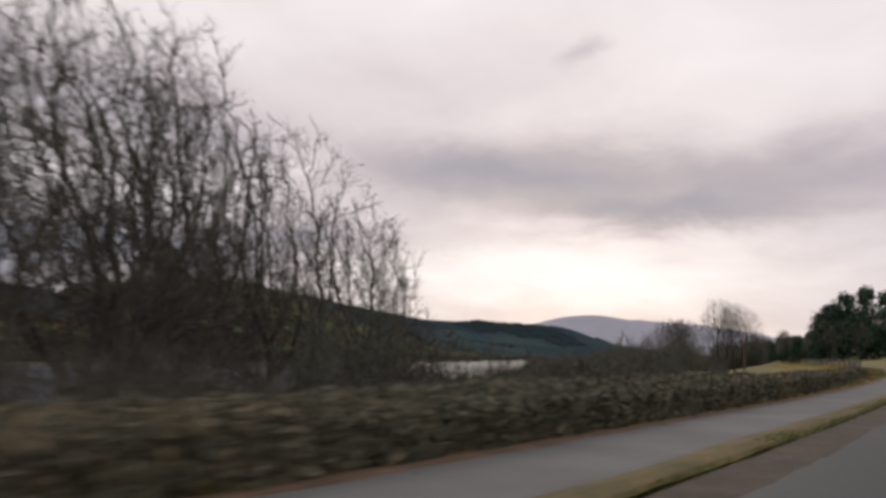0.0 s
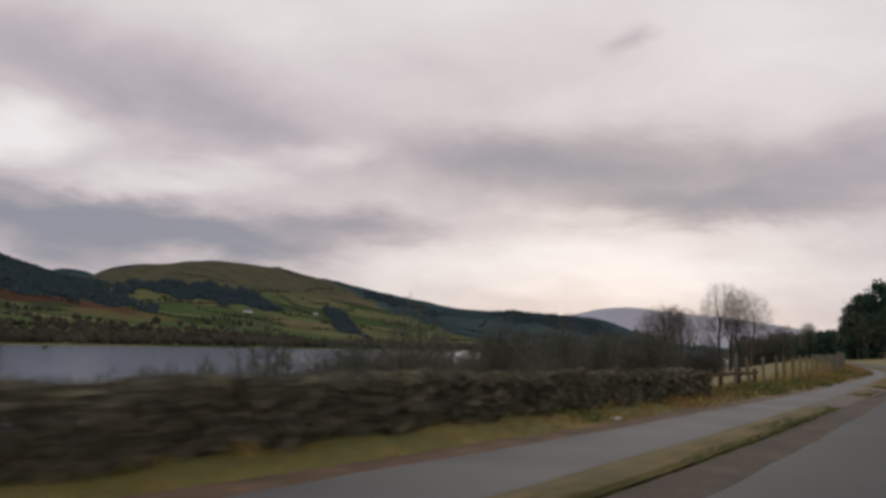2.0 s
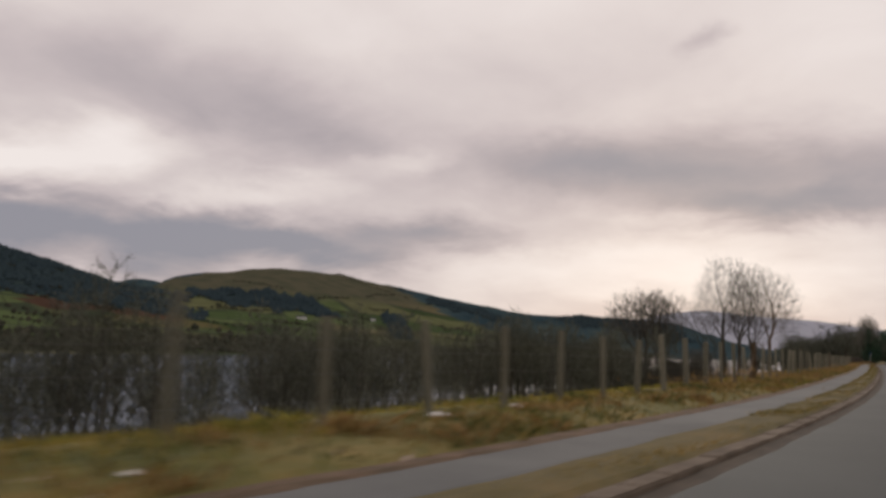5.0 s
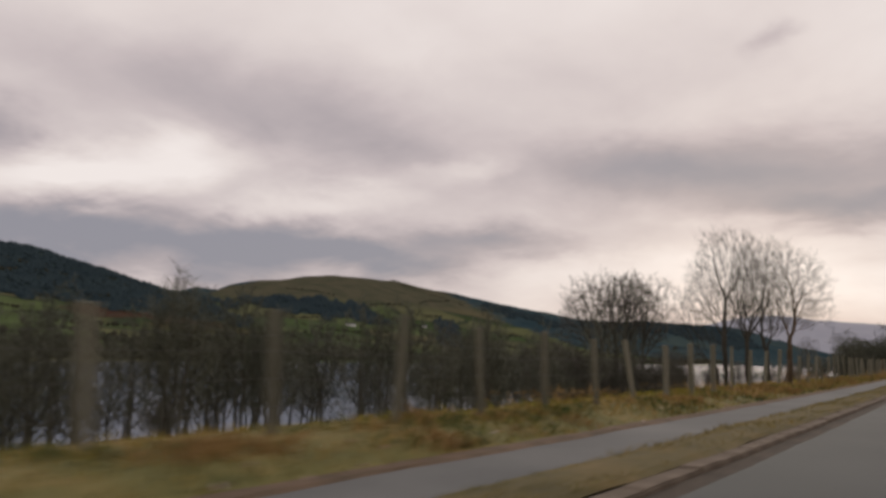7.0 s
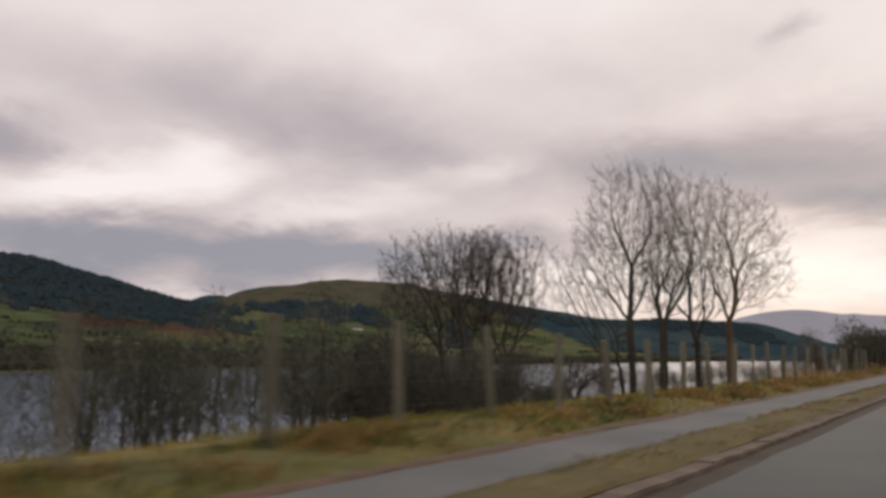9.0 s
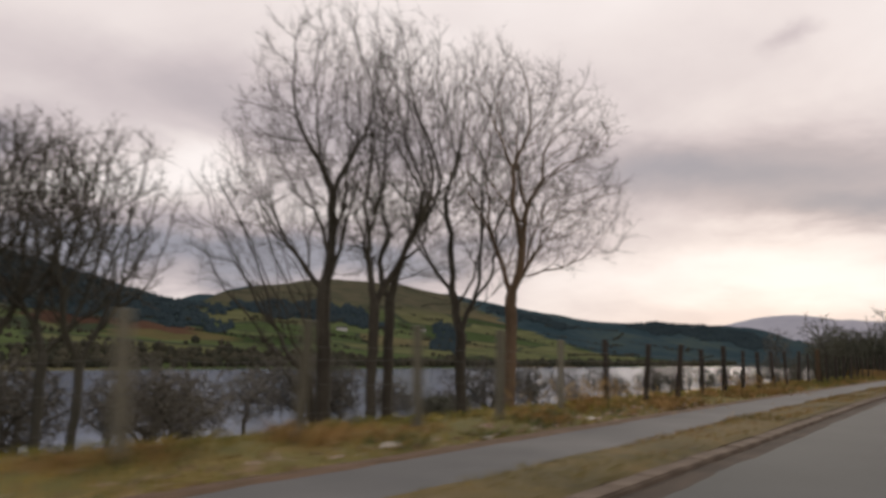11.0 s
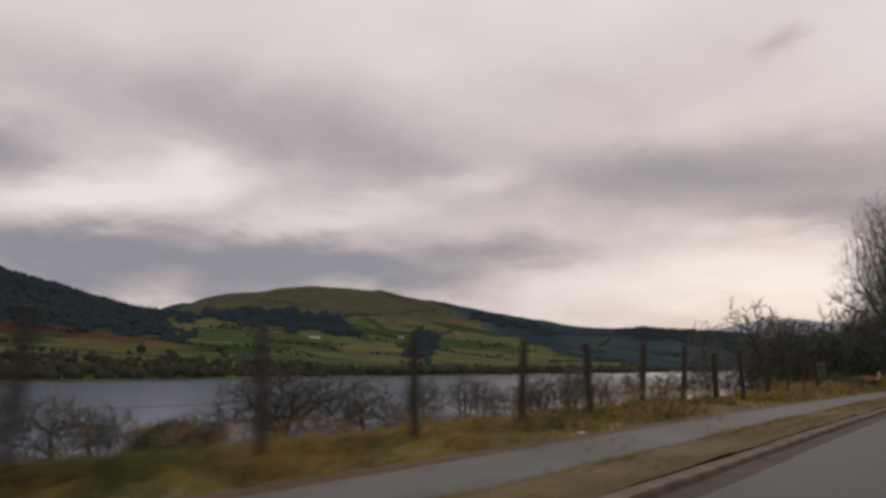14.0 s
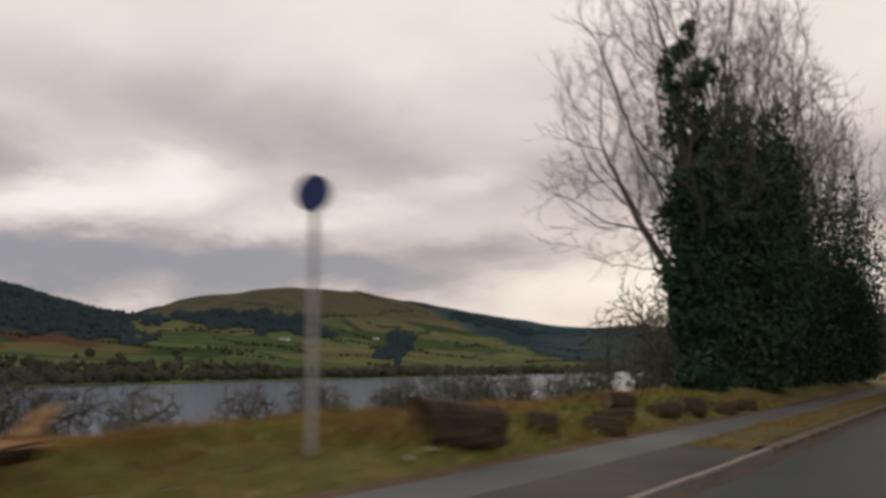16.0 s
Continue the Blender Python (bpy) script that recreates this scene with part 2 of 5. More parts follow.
PINK = shade("faded_red_notice", [(0.45, 0.16, 0.17), (0.62, 0.30, 0.30)], 3, 12, 0.6, 0.0)
BANK_GROUND = shade("rough_winter_pasture", [(0.066, 0.08, 0.023), (0.14, 0.13, 0.039), (0.265, 0.185, 0.063)], 0.45, 2.6, 0.95, 0.6, mix2=0.35, dist=0.08)
VERGE_GROUND = shade("worn_verge_turf", [(0.056, 0.05, 0.018), (0.108, 0.088, 0.029), (0.178, 0.124, 0.046)], 0.6, 5.0, 0.95, 0.6, mix2=0.4, dist=0.05)
SHORE = shade("leaf_littered_slope", [(0.026, 0.024, 0.014), (0.055, 0.044, 0.026), (0.085, 0.064, 0.036)], 0.15, 2.0, 0.95, 0.6, dist=0.08)


def water_material():
    m = bpy.data.materials.new("lake_water")
    m.use_nodes = True
    nt = m.node_tree
    b = nt.nodes["Principled BSDF"]
    b.inputs["Base Color"].default_value = (0.066, 0.108, 0.19, 1)
    b.inputs["Roughness"].default_value, b.inputs["IOR"].default_value = 0.15, 1.33
    b.inputs["Specular IOR Level"].default_value = 0.3
    tc, mp = nt.nodes.new("ShaderNodeTexCoord"), nt.nodes.new("ShaderNodeMapping")
    mp.inputs["Rotation"].default_value, mp.inputs["Scale"].default_value = (0, 0, 0.6), (1, 0.4, 1)
    nt.links.new(tc.outputs["Object"], mp.inputs[0])
    last = None
    for s, st, dist in ((0.9, 0.5, 0.12), (0.05, 0.25, 0.6)):
        n = nt.nodes.new("ShaderNodeTexNoise")
        n.inputs["Scale"].default_value, n.inputs["Detail"].default_value = s, 4
        nt.links.new(mp.outputs[0], n.inputs["Vector"])
        bp = nt.nodes.new("ShaderNodeBump")
        bp.inputs["Strength"].default_value, bp.inputs["Distance"].default_value = st, dist
        nt.links.new(n.outputs[0], bp.inputs["Height"])
        if last:
            nt.links.new(last, bp.inputs["Normal"])
        last = bp.outputs[0]
    nt.links.new(last, b.inputs["Normal"])
    return m


WATER = water_material()


def field_material():
    """Hill pasture: walled fields of differing greens low down, rough moor above, bracken between."""
    m = bpy.data.materials.new("hill_pasture_and_moor")
    m.use_nodes = True
    nt = m.node_tree
    b = nt.nodes["Principled BSDF"]
    b.inputs["Roughness"].default_value, b.inputs["Specular IOR Level"].default_value = 0.95, 0.0
    L = nt.links.new

    def nd(kind, **kw):
        n = nt.nodes.new(kind)
        for k, v in kw.items():
            setattr(n, k, v)
        return n
    tc = nd("ShaderNodeTexCoord")
    warp = nd("ShaderNodeTexNoise")
    warp.inputs["Scale"].default_value, warp.inputs["Detail"].default_value = 0.004, 3
    L(tc.outputs["Object"], warp.inputs["Vector"])
    add = nd("ShaderNodeVectorMath", operation="MULTIPLY_ADD")
    L(warp.outputs["Color"], add.inputs[0])
    add.inputs[1].default_value = (120, 120, 0)
    L(tc.outputs["Object"], add.inputs[2])
    flatv = nd("ShaderNodeVectorMath", operation="MULTIPLY")
    L(add.outputs[0], flatv.inputs[0])
    flatv.inputs[1].default_value = (1, 0.62, 0)
    cells, edges = nd("ShaderNodeTexVoronoi"), nd("ShaderNodeTexVoronoi", feature="DISTANCE_TO_EDGE")
    for v in (cells, edges):
        v.inputs["Scale"].default_value = 0.0058
        L(flatv.outputs[0], v.inputs["Vector"])
    sp = nd("ShaderNodeSeparateColor")
    L(cells.outputs["Color"], sp.inputs[0])
    r = nd("ShaderNodeValToRGB")
    e = r.color_ramp.elements
    r.color_ramp.interpolation = "LINEAR"
    e[0].position, e[0].color = 0.0, (0.036, 0.055, 0.024, 1)
    e[1].position, e[1].color = 1.0, (0.15, 0.12, 0.07, 1)
    for at, c in ((0.3, (0.062, 0.09, 0.038, 1)), (0.6, (0.095, 0.122, 0.054, 1)), (0.8, (0.115, 0.118, 0.06, 1))):
        k = e.new(at)
        k.color = c
    L(sp.outputs[0], r.inputs[0])
    fine = nd("ShaderNodeTexNoise")
    fine.inputs["Scale"].default_value, fine.inputs["Detail"].default_value = 0.02, 6
    L(tc.outputs["Object"], fine.inputs["Vector"])
    var = nd("ShaderNodeMix", data_type="RGBA", blend_type="OVERLAY")
    var.inputs[0].default_value = 0.6
    L(r.outputs[0], var.inputs[6])
    L(fine.outputs["Fac"], var.inputs[7])
    # hedges and walls between fields
    ed = nd("ShaderNodeMapRange")
    ed.inputs[1].default_value, ed.inputs[2].default_value = 0.015, 0.045
    L(edges.outputs["Distance"], ed.inputs[0])
    hedged = nd("ShaderNodeMix", data_type="RGBA")
    L(ed.outputs[0], hedged.inputs[0])
    hedged.inputs[6].default_value = (0.045, 0.058, 0.036, 1)
    L(var.outputs[2], hedged.inputs[7])
    # moor above the fields
    px = nd("ShaderNodeSeparateXYZ")
    L(tc.outputs["Object"], px.inputs[0])
    hz = nd("ShaderNodeMath", operation="MULTIPLY_ADD")
    L(fine.outputs["Fac"], hz.inputs[0])
    hz.inputs[1].default_value = 60
    L(px.outputs[2], hz.inputs[2])
    up = nd("ShaderNodeMapRange")
    up.inputs[1].default_value, up.inputs[2].default_value = 142, 182
    L(hz.outputs[0], up.inputs[0])
    moor = nd("ShaderNodeValToRGB")
    me = moor.color_ramp.elements
    me[0].position, me[0].color = 0.3, (0.064, 0.07, 0.046, 1)
    me[1].position, me[1].color = 0.7, (0.105, 0.098, 0.065, 1)
    L(fine.outputs["Fac"], moor.inputs[0])
    out = nd("ShaderNodeMix", data_type="RGBA")
    L(up.outputs[0], out.inputs[0])
    L(hedged.outputs[2], out.inputs[6])
    L(moor.outputs[0], out.inputs[7])
    L(out.outputs[2], b.inputs["Base Color"])
    return m


FIELDS = field_material()
BRACKEN = shade("red_bracken_slope", [(0.0517, 0.0345, 0.025), (0.0828, 0.0483, 0.035), (0.0978, 0.0667, 0.0425)], 0.006, 0.06, 0.95, 0.0, spec=0.0)
TAN_FIELD = shade("tan_rough_pasture", [(0.069, 0.0825, 0.0364), (0.109, 0.0975, 0.0468), (0.144, 0.117, 0.0598)], 0.008, 0.05, 0.95, 0.0, spec=0.0)
# Carries the same painted haze as the conifers standing on it.
FOREST_FLOOR = shade("hazed_dark_plantation_floor", [(0.024, 0.0416, 0.0455), (0.045, 0.064, 0.0613)], 0.01, 0.1, 0.95, 0.0, spec=0.0)
# Dark forested ridge with the blue of distance haze put into its colour.
HAZE_HILL = shade("hazed_dark_far_hill", [(0.0225, 0.0432, 0.0525), (0.039, 0.064, 0.0735), (0.075, 0.0992, 0.0788)], 0.004, 0.03, 0.95, 0.0, spec=0.0)
# Distance haze painted into the far mountain's base colour, pale slate blue.
HAZE_MOUNTAIN = shade("haze_blue_mountain", [(0.33, 0.35, 0.41), (0.39, 0.405, 0.46), (0.45, 0.455, 0.50)], 0.002, 0.02, 0.95, 0.0, spec=0.0)

# ---- mesh helpers ----


def mesh_object(name, verts, faces, material, parent=None, smooth=False, label=""):
    me = bpy.data.meshes.new(name)
    me.from_pydata([tuple(v) for v in verts], [], [tuple(f) for f in faces])
    for m in material if isinstance(material, (list, tuple)) else [material]:
        me.materials.append(m)
    if smooth:
        me.polygons.foreach_set("use_smooth", [True] * len(me.polygons))
    me.update()
    ob = new(name, me)
    if parent is not None:
        ob.parent = parent
    if label:
        tagged(ob, label)
    return ob


def part(name, bm, material, parent, label=""):
    me = bpy.data.meshes.new(name)
    bm.to_mesh(me)
    bm.free()
    me.materials.append(material)
    ob = new(name, me)
    ob.parent = parent
    if label:
        tagged(ob, label)
    return ob


def tri_object(name, verts, tris, material, parent=None):
    """Many loose triangles from numpy arrays."""
    me = bpy.data.meshes.new(name)
    nv, nf = len(verts), len(tris)
    me.vertices.add(nv)
    me.vertices.foreach_set("co", np.asarray(verts, dtype=np.float32).ravel())
    me.loops.add(nf * 3)
    me.loops.foreach_set("vertex_index", np.asarray(tris, dtype=np.int32).ravel())
    me.polygons.add(nf)
    me.polygons.foreach_set("loop_start", np.arange(nf, dtype=np.int32) * 3)
    me.polygons.foreach_set("loop_total", np.full(nf, 3, dtype=np.int32))
    me.materials.append(material)
    me.update(calc_edges=True)
    ob = new(name, me)
    if parent is not None:
        ob.parent = parent
    return ob


def box_bm(sx, sy, sz, at=(0, 0, 0), bevel=0.0, turn=None):
    bm = bmesh.new()
    bmesh.ops.create_cube(bm, size=1)
    bmesh.ops.scale(bm, vec=(sx, sy, sz), verts=bm.verts)
    if bevel:
        bmesh.ops.bevel(bm, geom=bm.edges[:], offset=bevel, segments=2, affect="EDGES")
    if turn is not None:
        bmesh.ops.transform(bm, matrix=turn, verts=bm.verts)
    bmesh.ops.translate(bm, vec=at, verts=bm.verts)
    return bm


def tube(verts, faces, pts, radii, sides, cap=True):
    """Adds a tapered tube along pts."""
    base = len(verts)
    n = len(pts)
    for i in range(n):
        a, b = pts[max(i - 1, 0)], pts[min(i + 1, n - 1)]
        d = (b - a)
        d = d.normalized() if d.length > 1e-9 else Vector((0, 0, 1))
        u = d.orthogonal().normalized()
        v = d.cross(u)
        for k in range(sides):
            t = 2 * math.pi * k / sides
            verts.append(pts[i] + (u * math.cos(t) + v * math.sin(t)) * radii[i])
    for i in range(n - 1):
        for k in range(sides):
            k2 = (k + 1) % sides
            faces.append((base + i * sides + k, base + i * sides + k2, base + (i + 1) * sides + k2, base + (i + 1) * sides + k))
    if cap:
        faces.append(tuple(base + (n - 1) * sides + k for k in range(sides)))
        faces.append(tuple(base + k for k in reversed(range(sides))))


# ---- the line of the road and the lie of the land ----
LINE = [
    (-60, -14.63), (-0.0, 0.0), (23.9, 5.83), (48.0, 10.52), (72.5, 14.25), (97.4, 17.8),
    (122.5, 21.14), (148.1, 22.91), (173.9, 23.27), (199.7, 23.31), (250.3, 23.21), (275.0, 23.02),
    (287.3, 22.85), (299.4, 22.4), (323.5, 22.26), (347.4, 22.04), (371.1, 22.34), (394.8, 23.15),
    (430, 24.05), (600, 27.15),
]
LY, LX = np.array([p[0] for p in LINE], float), np.array([p[1] for p in LINE], float)
_fy = np.arange(-60, 601, 1.0)
_fx = np.interp(_fy, LY, LX)
for _ in range(3):
    _pad = np.concatenate([2 * _fx[0] - _fx[9:0:-1], _fx, 2 * _fx[-1] - _fx[-2:-11:-1]])
    _fx = np.convolve(_pad, np.ones(19) / 19, "valid")


def road_x(y):
    """The eye's line along the road, as x for a given y."""
    return np.interp(y, _fy, _fx)


def side(y, off):
    """The point off metres to the left of that line."""
    s = (road_x(y + 1.0) - road_x(y - 1.0)) / 2.0
    k = math.sqrt(1 + s * s)
    return float(road_x(y) - off / k), float(y + off * s / k)


EDGE, VERGE, PATH_IN, PATH_OUT = 2.60, 2.90, 3.91, 5.86  # metres left of the eye's line
LAKE_Z, FAR_SHORE = -13.0, -558.0
PROFILE = [(-3000, 160), (-900, 70), (-300, 24), (-60, 5), (-20, 1.5), (-8, 0.5), (-5.4, 0.0), (-4.6, -0.25), (5.6, -0.25), (5.88, -0.02), (6.1, 0.03), (6.6, 0.12), (7.3, 0.17),
           (8.2, 0.14), (9.5, 0.02), (12, -0.4), (20, -2.1), (40, -6.0), (60, -8.8), (90, -11.7), (112, -13.3), (150, -17), (530, -16.5), (568, -13.9), (584, -12.6)]
PU, PZ = np.array([p[0] for p in PROFILE], float), np.array([p[1] for p in PROFILE], float)
HILLS = [
    (70.0, 2300.0, 154.9, 491.5, 500.0),
    (59.2, 2500.0, 68.3, 241.7, 400.0),
    (48.7, 4300.0, 214.0, 238.7, 400.0),
    (42.2, 3000.0, 132.4, 145.7, 500.0),
    (37.5, 3100.0, 131.8, 167.1, 500.0),
    (32.7, 3300.0, 110.8, 185.7, 500.0),
    (27.6, 3500.0, 93.3, 200.1, 600.0),
    (21.0, 3700.0, 86.1, 256.1, 500.0),
    (14.0, 4000.0, 107.3, 247.1, 500.0),
    (10.6, 4500.0, 128.0, 250.0, 250.0),
    (3.6, 4550.0, 184.5, 365.6, 250.0),
    (46.9, 3000.0, 107.3, 101.1, 400.0),
]


def hill_height(x, y):
    h = np.zeros_like(x)
    for a_, d_, top, across, along in HILLS:
        a_ = math.radians(a_)
        dx, dy = x - (22 - math.sin(a_) * d_), y - (250 + math.cos(a_) * d_)
        al, ac = -math.sin(a_) * dx + math.cos(a_) * dy, math.cos(a_) * dx + math.sin(a_) * dy
        h = h + top * np.exp(-((ac / across) ** 2 + (al / along) ** 2) / 2)
    past = np.maximum(-612 - x, 0)
    return h + 85 * (1 - np.exp(-past / 700.0))


def early(y):
    """1 along the hedge, where the path runs closer to the road, falling to 0 past it."""
    t = np.clip((np.asarray(y, float) - 96) / 44, 0, 1)
    return 1 - t * t * (3 - 2 * t)


# the road edge, the verge and the two sides of the footpath wander: y, then metres left of the eye's line
LANES = np.array([
    (-60, 2.50, 2.80, 3.40, 5.40), (20, 2.45, 2.75, 3.35, 5.40), (45, 2.25, 2.52, 3.12, 4.95), (60, 2.20, 2.44, 3.06, 4.6),
    (80, 2.12, 2.42, 3.06, 4.34), (92, 2.16, 2.47, 3.36, 4.45), (105, 2.28, 2.62, 3.58, 4.56), (170, 2.42, 2.80, 3.72, 5.0),
    (208, 2.50, 2.90, 3.80, 5.12), (272, 2.70, 3.06, 4.15, 5.75), (296, 2.72, 3.16, 4.30, 5.95), (345, 2.75, 3.26, 4.28, 6.02),
    (370, 2.82, 3.34, 4.36, 6.15), (388, 2.80, 3.28, 4.28, 5.70), (402, 2.72, 3.12, 4.10, 5.35), (600, 2.72, 3.12, 4.10, 5.35)])
LANE_BASE = (EDGE, VERGE, PATH_IN, PATH_OUT)


def knots(y):
    y = np.asarray(y, float)
    got = [np.interp(y, LANES[:, 0], LANES[:, i]) for i in (1, 2, 3, 4)]
    plain = [np.full(y.shape, float(b)) for b in (0.0, *LANE_BASE, 12.0)]
    return plain, [plain[0], *got, plain[-1]]


def carry(v, a, b):
    """v, carried from the knots a to the knots b; the same outside them."""
    out = np.array(np.broadcast_to(v, a[0].shape), float)
    w = out.copy()
    for i in range(len(a) - 1):
        inside = (w >= a[i]) & (w < a[i + 1])
        out = np.where(inside, b[i] + (w - a[i]) * (b[i + 1] - b[i]) / (a[i + 1] - a[i]), out)
    return out


def warp(y, off):
    """The real distance from the eye's line of a place given in the even lanes."""
    a, b = knots(y)
    return carry(off, a, b)


def unwarp(y, off):
    a, b = knots(y)
    return carry(off, b, a)


def land(x, y):
    """Height of the ground."""
    x, y = np.asarray(x, float), np.asarray(y, float)
    s = (road_x(y + 1.0) - road_x(y - 1.0)) / 2.0
    off = (road_x(y) - x) / np.sqrt(1 + s * s)
    off = unwarp(y, off)
    off = off + 2.0 * early(y) * np.clip((off - 6.4) / 1.2, 0, 1) * (off < 500)
    z = np.interp(off, PU, PZ)
    h = hill_height(x, y)
    far = np.clip((off - 575) / 60, 0, 1)
    over = np.clip((y - 2300) / 700, 0, 1) + np.clip((-1200 - y) / 700, 0, 1)
    z = z + far * h + (1 - far) * np.clip(over, 0, 1) * (h + 8)
    step_up = np.clip((y - 390) / 9, 0, 1)
    z = z + 0.32 * step_up * np.clip((off - 5.9) / 1.3, 0, 1) * np.clip((16 - off) / 6, 0, 1)
    crag = np.sin(x * 0.013 + 1.3 * np.sin(y * 0.009)) * np.sin(y * 0.012 + np.sin(x * 0.007)) + 0.5 * np.sin(x * 0.031 + y * 0.011) * np.sin(y * 0.029)
    z = z + crag * 4.5 * np.clip((off - 700) / 500, 0, 1)
    rough = np.sin(x * 0.31 + 1.7 * np.sin(y * 0.17)) * np.sin(y * 0.23 + 1.1 * np.sin(x * 0.13))
    return z + rough * 0.18 * np.clip((off - 9) / 8, 0, 1) * (off < 600) + 0.05 * rough * (off > 6.2) * (off <= 9)


def ground_z(x, y):
    return float(land(np.array([x]), np.array([y]))[0])


def make_ground():
    us = np.concatenate([[-4600, -3400, -2400, -1600, -1000, -600, -350, -200, -120, -70, -40, -22, -12, -8, -6.2, -5.4, -4.6], [4.4, 4.75, 5.03, 5.25, 5.6, 5.88, 6.1, 6.35, 6.6, 6.95, 7.3, 7.7, 8.2, 8.8, 9.5, 10.5],
                         np.arange(12, 60, 3.0), np.arange(60, 150, 8), [180, 300, 450, 530, 550, 562, 570, 577, 584, 600, 625], np.arange(650, 4900, 45)])
    vs = np.concatenate([np.arange(-4700, -200, 180), np.arange(-200, -40, 20), np.arange(-40, 470, 1.6), np.arange(470, 700, 10), np.arange(700, 4900, 45)])
    V, U = np.meshgrid(vs, us, indexing="ij")
    s = (road_x(V + 1.0) - road_x(V - 1.0)) / 2.0
    k = np.sqrt(1 + s * s)
    X, Y = road_x(V) - U / k, V + np.where(np.abs(U) < 60, U, 0) * s / k
    Z = land(X, Y)
    nv, nu = V.shape
    verts = np.stack([X, Y, Z], -1).reshape(-1, 3)
    idx = np.arange(nv * nu).reshape(nv, nu)
    quads = np.stack([idx[:-1, :-1], idx[1:, :-1], idx[1:, 1:], idx[:-1, 1:]], -1).reshape(-1, 4)
    me = bpy.data.meshes.new("ground")
    me.vertices.add(len(verts))
    me.vertices.foreach_set("co", verts.astype(np.float32).ravel())
    me.loops.add(quads.size)
    me.loops.foreach_set("vertex_index", quads.astype(np.int32).ravel())
    me.polygons.add(len(quads))
    me.polygons.foreach_set("loop_start", np.arange(len(quads), dtype=np.int32) * 4)
    me.polygons.foreach_set("loop_total", np.full(len(quads), 4, dtype=np.int32))
    for m in (BANK_GROUND, SHORE, FIELDS, BRACKEN, HAZE_MOUNTAIN, FOREST_FLOOR, HAZE_HILL, TAN_FIELD):
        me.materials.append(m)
    c = verts[quads].mean(1)
    uc = U.reshape(-1)[quads].mean(1)
    az_ = np.degrees(np.arctan2(-(c[:, 0] - 22), c[:, 1] - 250))
    dist = np.hypot(c[:, 0] - 22, c[:, 1] - 250)
    wig = 3 * np.sin(c[:, 0] * 0.004) + 2 * np.sin(c[:, 1] * 0.007)
    ease = np.clip((c[:, 1] - 84) / 30, 0, 1)
    reach = 6.3 + ease * (19.7 * ease * (3 - 2 * ease) + 2.5 * np.sin(c[:, 1] * 0.21) + 1.5 * np.sin(c[:, 1] * 0.57 + 1)) + 24 * np.clip((c[:, 1] - 160) / 35, 0, 1)
    slot = np.where(uc < reach, 0, np.where(uc < 580, 1, 2))
    slot = np.where((uc > 590) & (az_ + wig * 0.3 > 47.8) & (az_ + wig * 0.2 < 54.5) & (dist + 10 * wig > 1150) & (dist < 1340), 7, slot)
    slot = np.where((uc > 590) & (az_ + wig * 0.2 > 49.2) & (az_ - wig * 0.3 < 57) & (dist + 8 * wig > 1300) & (dist < 1600), 3, slot)
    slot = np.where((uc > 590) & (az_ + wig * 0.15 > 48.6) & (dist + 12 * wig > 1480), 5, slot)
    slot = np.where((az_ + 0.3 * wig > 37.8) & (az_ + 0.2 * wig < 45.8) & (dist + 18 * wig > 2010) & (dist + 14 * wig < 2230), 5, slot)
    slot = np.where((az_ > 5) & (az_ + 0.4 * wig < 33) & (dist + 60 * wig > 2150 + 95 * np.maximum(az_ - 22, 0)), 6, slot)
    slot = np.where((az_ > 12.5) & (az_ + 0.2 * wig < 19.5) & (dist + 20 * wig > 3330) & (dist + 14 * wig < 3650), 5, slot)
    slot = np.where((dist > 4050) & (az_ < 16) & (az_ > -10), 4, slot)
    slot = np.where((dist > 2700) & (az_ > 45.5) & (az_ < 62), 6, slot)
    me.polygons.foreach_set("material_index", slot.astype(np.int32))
    me.polygons.foreach_set("use_smooth", [True] * len(quads))
    me.update(calc_edges=True)
    tagged(new("ground", me), "rough winter pasture sloping to a lake, with walled hill fields beyond", "ground", kind="structure")


make_ground()


def strip(name, offs, zs, y0, y1, material, label, step=1.5, category="road", wobble=None, taper=0.0):
    """A band along the road through the given offsets and heights."""
    ys = np.linspace(y0, y1, max(2, int((y1 - y0) / step)))
    verts, faces = [], []
    n = len(offs)
    for y in ys:
        for j in range(n):
            o = offs[j] + (wobble[j] * (noise.noise((y * 0.45, j * 3.1, 0)) + 0.6 * noise.noise((y * 1.9, j * 7.1, 4))) if wobble else 0)
            x_, y_ = side(y, float(warp(y, o)))
            k = min(1.0, (y - y0) / taper + 0.02, (y1 - y) / taper + 0.02) if taper else 1.0
            verts.append((x_, y_, 0.03 + (zs[j] - 0.03) * k))
    for i in range(len(ys) - 1):
        for j in range(n - 1):
            a = i * n + j
            faces.append((a, a + 1, a + n + 1, a + n))
    return tagged(mesh_object(name, verts, faces, material), label, category, kind="structure")


strip("road", [-4.2, -3.9, 0, 2.3, EDGE + 0.05], [-0.02, 0.0, 0.05, 0.02, 0.0], -58, 598, ASPHALT, "grey damp asphalt road with a worn surface")
strip("verge_opposite", [-6.4, -5.4, -4.6, -4.15], [0.1, 0.16, 0.12, -0.03], -58, 598, BANK_GROUND, "rough grass verge on the far side of the road", category="verge", wobble=[0, 0.05, 0.05, 0.05])
